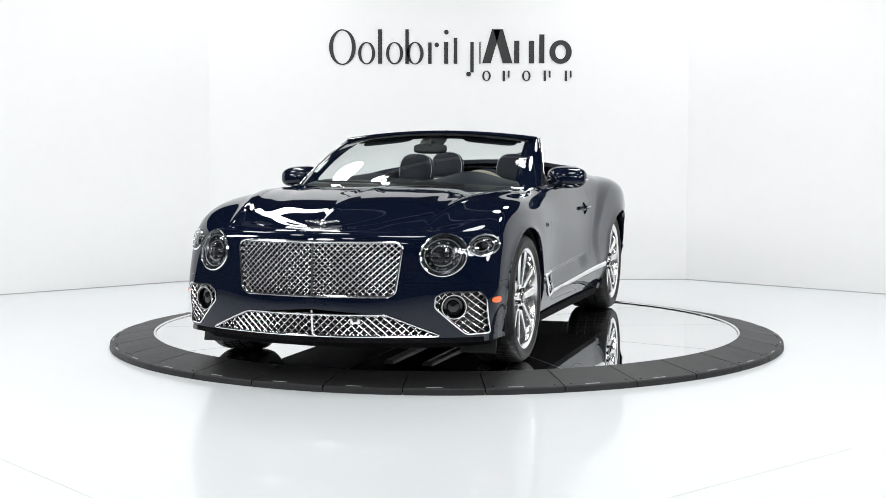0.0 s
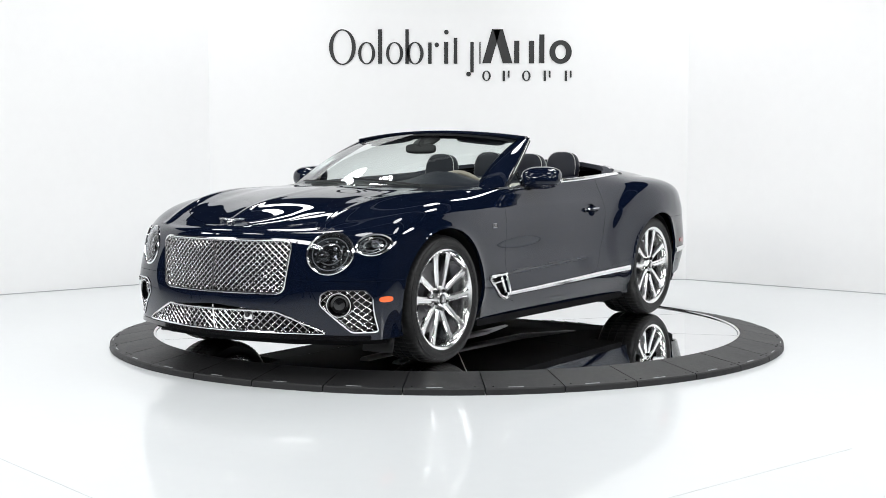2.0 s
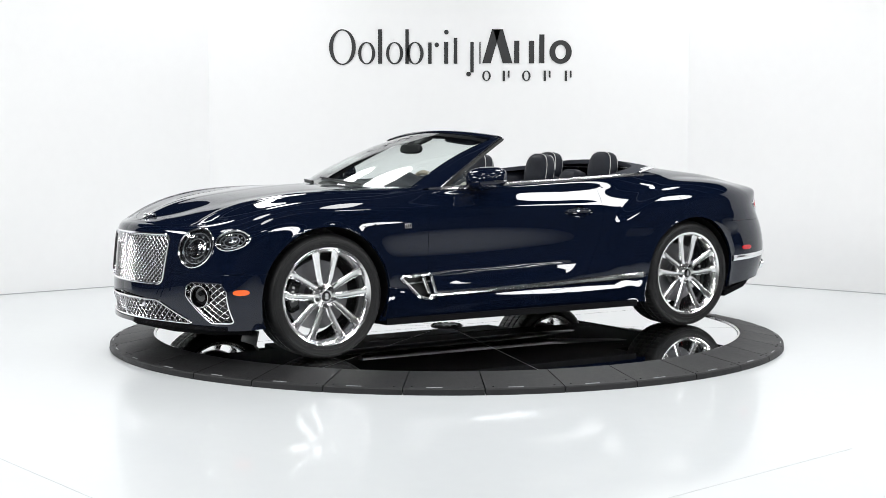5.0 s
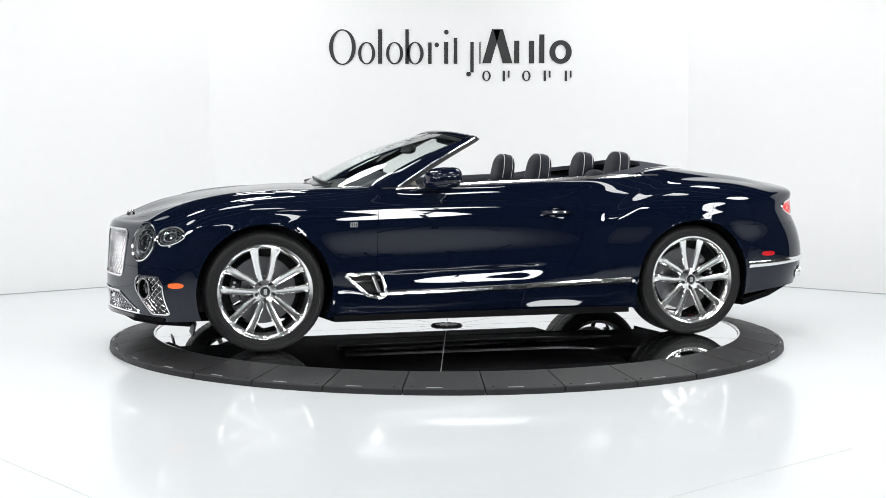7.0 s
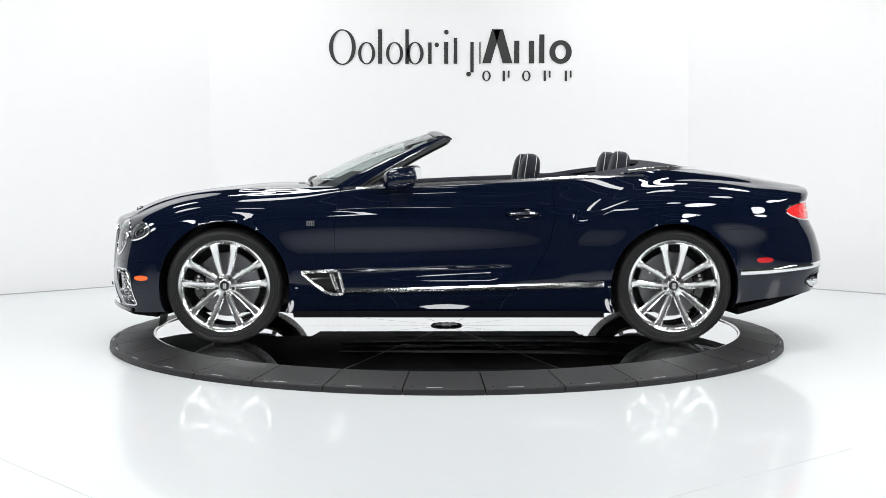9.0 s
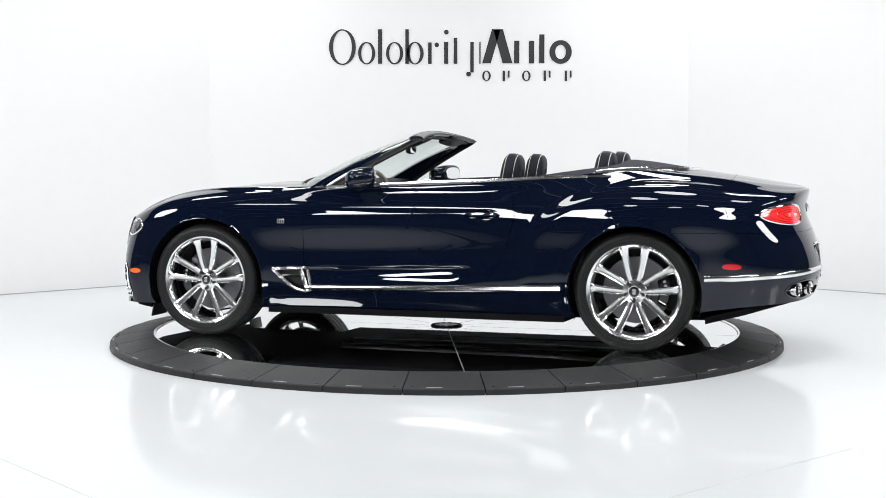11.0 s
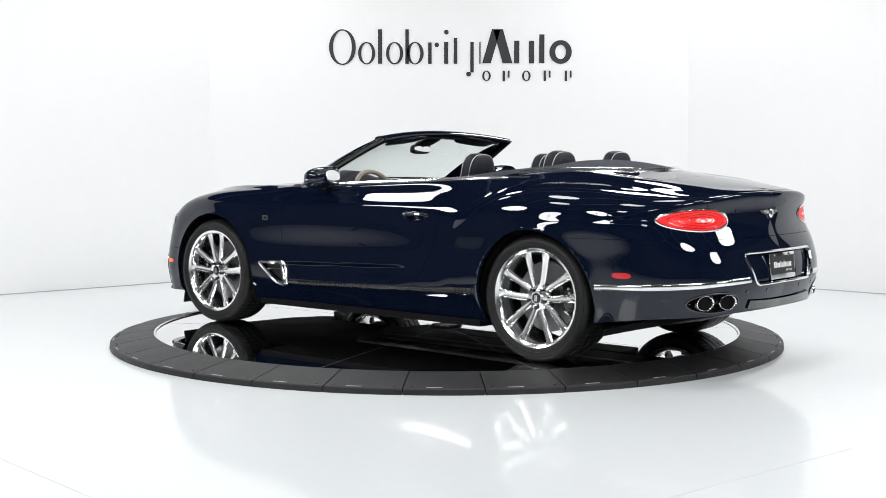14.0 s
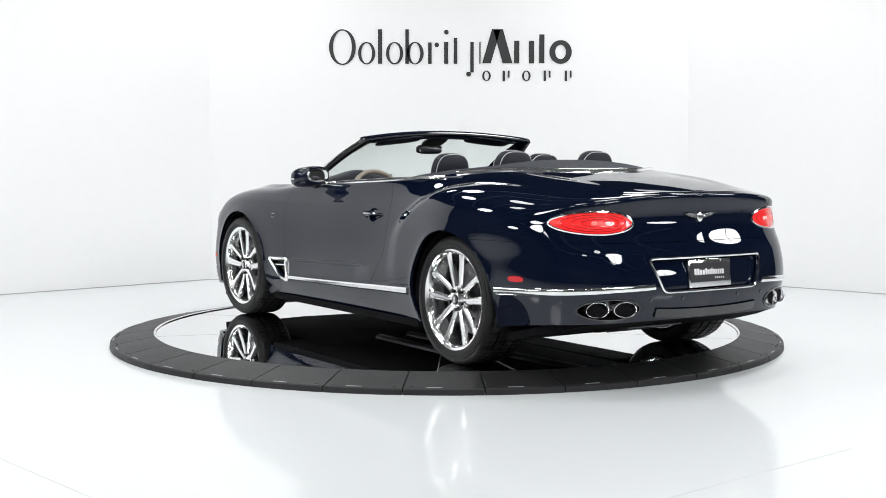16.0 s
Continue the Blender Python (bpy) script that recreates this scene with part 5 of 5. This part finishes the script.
# dashboard with a hood over the dials
bm = bmesh.new()
rows = []
for s in np.linspace(-1, 1, 41):
    y = .74 * s
    hood = .072 * math.exp(-((y - .38) / .20) ** 2) + .012 * math.exp(-((y + .38) / .22) ** 2)
    xb = .98 - .30 * s * s
    prof = [(xb, .955), (.80 - .10 * s * s, 1.005 + hood * .4), (.64, 1.025 + hood), (.54, 1.02 + hood), (.48, .985 + hood), (.46, .90), (.50, .80), (.55, .60), (.75, .50)]
    rows.append([bm.verts.new((a, y, b)) for a, b in prof])
for a, b in zip(rows, rows[1:]):
    for i in range(8):
        bm.faces.new((a[i], a[i + 1], b[i + 1], b[i]))
dash = part("dashboard", bm, LEATHER, car, "navy leather dashboard", angle=60)
bm = bmesh.new()
sweep(bm, [Vector((.463, .72 * s, .915)) for s in np.linspace(-1, 1, 20)], SOFT(.012, .012), False)
part("chrome_line", bm, CHROME, dash)
bm = bmesh.new()
box(bm, (.03, .32, .12), pose(.468, 0, .90, 0, -12, 0), .012)
part("centre_screen", bm, GLOSS, dash, "gloss black centre display")
for yy in (-.12, .0, .12):
    bm = bmesh.new()
    cyl(bm, .036, .034, .02, pose(.455, yy * .8, .80, 0, 90, 0), 24)
    part("air_vent", bm, CHROME, dash)
bm = bmesh.new()
box(bm, (1.35, .26, .30), pose(-.12, 0, .52), .05, 4)
part("centre_console", bm, LEATHER, car, "navy leather centre console")
# steering wheel
TAN = mat("tan_leather_rim", (.34, .30, .24), .42, vary=.12, noise_scale=30, bump=.2, bump_scale=500)
sw_m = pose(.335, .375, .918, 0, -66, 0)
bm = bmesh.new()
sweep(bm, [sw_m @ Vector((.185 * math.cos(a), .190 * math.sin(a), 0)) for a in np.linspace(0, 2 * math.pi, 48, endpoint=False)], ring_prof(.016, 10), True, (sw_m.to_3x3() @ Vector((0, 0, 1))))
wheel_rim = part("steering_wheel", bm, TAN, car, "tan leather steering wheel")
bm = bmesh.new()
superball(bm, (.15, .16, .06), sw_m, .7, 24, 12)
for a in (0.15, math.pi - .15, -math.pi / 2):
    sweep(bm, [sw_m @ Vector((.05 * math.sin(a), .05 * math.cos(a), -.005)), sw_m @ Vector((.18 * math.sin(a), .18 * math.cos(a), 0))], RECT(.045, .02), False, sw_m.to_3x3() @ Vector((0, 0, 1)))
part("wheel_boss", bm, LEATHER, wheel_rim, "navy leather wheel boss")


def seat(x, y, base, hr_z, width, rear=False):
    root = tagged(new("rear_seat" if rear else "front_seat"), "navy leather seat with cream inserts and stitching")
    root.parent = car
    rake = -14 if not rear else -16
    bm = bmesh.new()
    superball(bm, (.52, width, .20), pose(x + .30, y, base + .02, 0, -6, 0), .45, 40, 16)
    part("cushion", bm, LEATHER, root)
    bm = bmesh.new()
    h = .62 if not rear else .56
    superball(bm, (.17, width, h), pose(x + .02, y, base + .25, 0, rake, 0), .42, 44, 28)
    br = part("backrest", bm, LEATHER, root)
    bm = bmesh.new()
    superball(bm, (.14, width * .56, h * .93), pose(x + .052, y, base + .25, 0, rake, 0), .42, 36, 24)
    part("cream_insert", bm, CREAM, br, "cream leather centre panel")
    for sg in (1, -1):
        bm = bmesh.new()
        superball(bm, (.20, .085, h * .86), pose(x + .055, y + sg * width * .40, base + .25, 0, rake, 0), .6, 24, 20)
        part("bolster", bm, LEATHER, br)
    # headrest with a pale stitched seam and a cream face
    hx, hw, hh = x - .065, .252, .235
    m = pose(hx, y, hr_z - hh / 2, 0, -9, 0)
    bm = bmesh.new()
    superball(bm, (.135, hw, hh), m, .62, 44, 24)
    for v in bm.verts:
        l = m.inverted() @ v.co
        l.y *= 1 - .10 * max(0, l.z / (hh / 2))
        l.x -= .012 * (l.z / hh) if l.x > 0 else -.01 * l.z / hh
        v.co = m @ l
    hd = part("headrest", bm, LEATHER, root, "navy leather headrest with pale seams")
    for off in (-.030, .034):
        bm = bmesh.new()
        pts = []
        f = lambda c: math.copysign(abs(c) ** .62, c)
        for a in np.linspace(-.35, math.pi + .35, 40):
            l = Vector((off, hw / 2 * f(math.cos(a)) * .965, hh / 2 * f(math.sin(a)) * .975))
            l.y *= 1 - .10 * max(0, l.z / (hh / 2))
            pts.append(m @ l)
        sweep(bm, pts, ring_prof(.0024, 6), False, Vector((1, 0, 0)))
        part("stitching", bm, STITCH, hd)
    for sg in (1, -1):
        bm = bmesh.new()
        cyl(bm, .008, .008, .10, pose(hx + .01, y + sg * .06, hr_z - hh - .03), 10)
        part("headrest_post", bm, CHROME, root)
    bm = bmesh.new()
    lathe(bm, [(.018, .0), (.022, .0), (.022, .003), (.018, .003)], 20, m @ pose(-.0665, 0, 0, 0, 0, 90), True)
    part("embossed_mark", bm, LEATHER, hd)
    return root


for side in (1, -1):
    seat(-.49, .365 * side, .47, 1.212, .52)
    seat(-1.10, .315 * side, .52, 1.228, .48, True)
bm = bmesh.new()
superball(bm, (.16, .22, .48), pose(-1.10, 0, .86, 0, -16, 0), .45)
part("rear_centre_rest", bm, LEATHER, car, "navy leather panel between the rear seats")
# chrome edge round the hood cover
bm = bmesh.new()
ys = np.linspace(-.715, .715, 61)
xs = [TONNEAU_X(np.array(y)) for y in ys]
P_, N_ = locate((0, 1), [(float(x), abs(float(y))) for x, y in zip(xs, ys)], lambda p, q: (q[:, 1] > 4.9) & (p[:, 0] < -.9))
P_ = P_ * np.stack([np.ones(61), np.where(ys < 0, -1, 1), np.ones(61)], 1)
sweep(bm, [Vector(p) + Vector((0, 0, .004)) for p in P_], SOFT(.032, .018), False)
part("hood_cover_strip", bm, RIM, car, "chrome strip round the folded roof cover")

# the car's full width
WIDE = 1.032
for ob in list(car.children_recursive):
    if ob.type == "MESH" and not (ob.parent.name.startswith("wheel") or (ob.parent.parent and ob.parent.parent.name.startswith("wheel"))):
        ob.data.transform(Matrix.Diagonal((1, WIDE, 1, 1)))
    elif ob.name.startswith("wheel") and ob.type == "EMPTY":
        ob.location.y *= WIDE

# ---- wall sign, as plain shapes ----
sign = tagged(new("wall_sign"), "black wordmark of plain shapes on the white wall", "wall sign")
SX = lambda u: (u - 790.4) / 172.2
SZ = lambda v: 2.287 - (v - 100) / 172.0
SY = BACK - .005


def bar(u0, u1, v0, v1, slant=0.0):
    bm = bmesh.new()
    pts = [(SX(u0 + slant), SZ(v0)), (SX(u1 + slant), SZ(v0)), (SX(u1), SZ(v1)), (SX(u0), SZ(v1))]
    fr = [bm.verts.new((x, SY - .004, z)) for x, z in pts]
    bk = [bm.verts.new((x, SY + .004, z)) for x, z in pts]
    bm.faces.new(fr), bm.faces.new(bk)
    for i in range(4):
        bm.faces.new((fr[i], fr[(i + 1) % 4], bk[(i + 1) % 4], bk[i]))
    part("stroke", bm, INK, sign, smooth=False)


def loop(u0, u1, v0, v1, thick, thin):
    bm = bmesh.new()
    cx, cz, rx, rz = SX((u0 + u1) / 2), SZ((v0 + v1) / 2), (u1 - u0) / 344.4, (v1 - v0) / 344.0
    n = 40
    rows = []
    for i in range(n):
        a = 2 * math.pi * i / n
        c, s = math.cos(a), math.sin(a)
        o, q = (cx + rx * c, cz + rz * s), (cx + (rx - thick / 172) * c, cz + (rz - thin / 172) * s)
        rows.append([bm.verts.new((o[0], SY - .004, o[1])), bm.verts.new((q[0], SY - .004, q[1])), bm.verts.new((q[0], SY + .004, q[1])), bm.verts.new((o[0], SY + .004, o[1]))])
    for a, b in zip(rows, rows[1:] + rows[:1]):
        for j in range(4):
            bm.faces.new((a[j], a[(j + 1) % 4], b[(j + 1) % 4], b[j]))
    part("stroke", bm, INK, sign, smooth=False)


loop(584, 631, 53, 115, 7, 2)
for a in (635, 684):
    loop(a, a + 30, 75, 114, 5.5, 2)
bar(670, 677, 53, 113)
bar(718, 724, 53, 113), loop(720, 750, 75, 114, 6, 1.6)
bar(758, 764, 76, 113), loop(769, 777, 76, 84, 4, 4)
bar(786, 793, 75, 113), loop(786, 794, 54, 62, 4, 4)
bar(803, 809, 68, 113)
bar(832, 838, 75, 128), bar(848, 850, 75, 113), loop(825, 833, 127, 135, 4, 4)
bar(853, 868, 53, 112, 17), bar(889, 906, 53, 112, -17)
bar(909, 918, 73, 112), bar(935, 944, 73, 112)
bar(953, 962, 62, 112)
loop(971, 1010, 72, 113, 10, 8)
for u in (853, 923):
    loop(u, u + 15, 125, 143, 3.5, 1.2)
for u in (889, 961, 998):
    bar(u, u + 4, 125, 143), bar(u + 9, u + 12, 125, 137)


# ---- movement: the turntable carries the car round at an even rate ----
def motions():
    rows = [(t, 188.345 - 8.049 * (t - 8) - 0.0019 * (t - 8) ** 2) for t in (0, 2, 4, 6, 8, 10, 12, 14, 16)]
    walk(disc, [(t, pose(0, 0, 0, 0, 0, a)) for t, a in rows])
    walk(car, [(t, pose(0, 0, DISC, 0, 0, a) @ pose(0, -0.031, 0)) for t, a in rows])


motions()
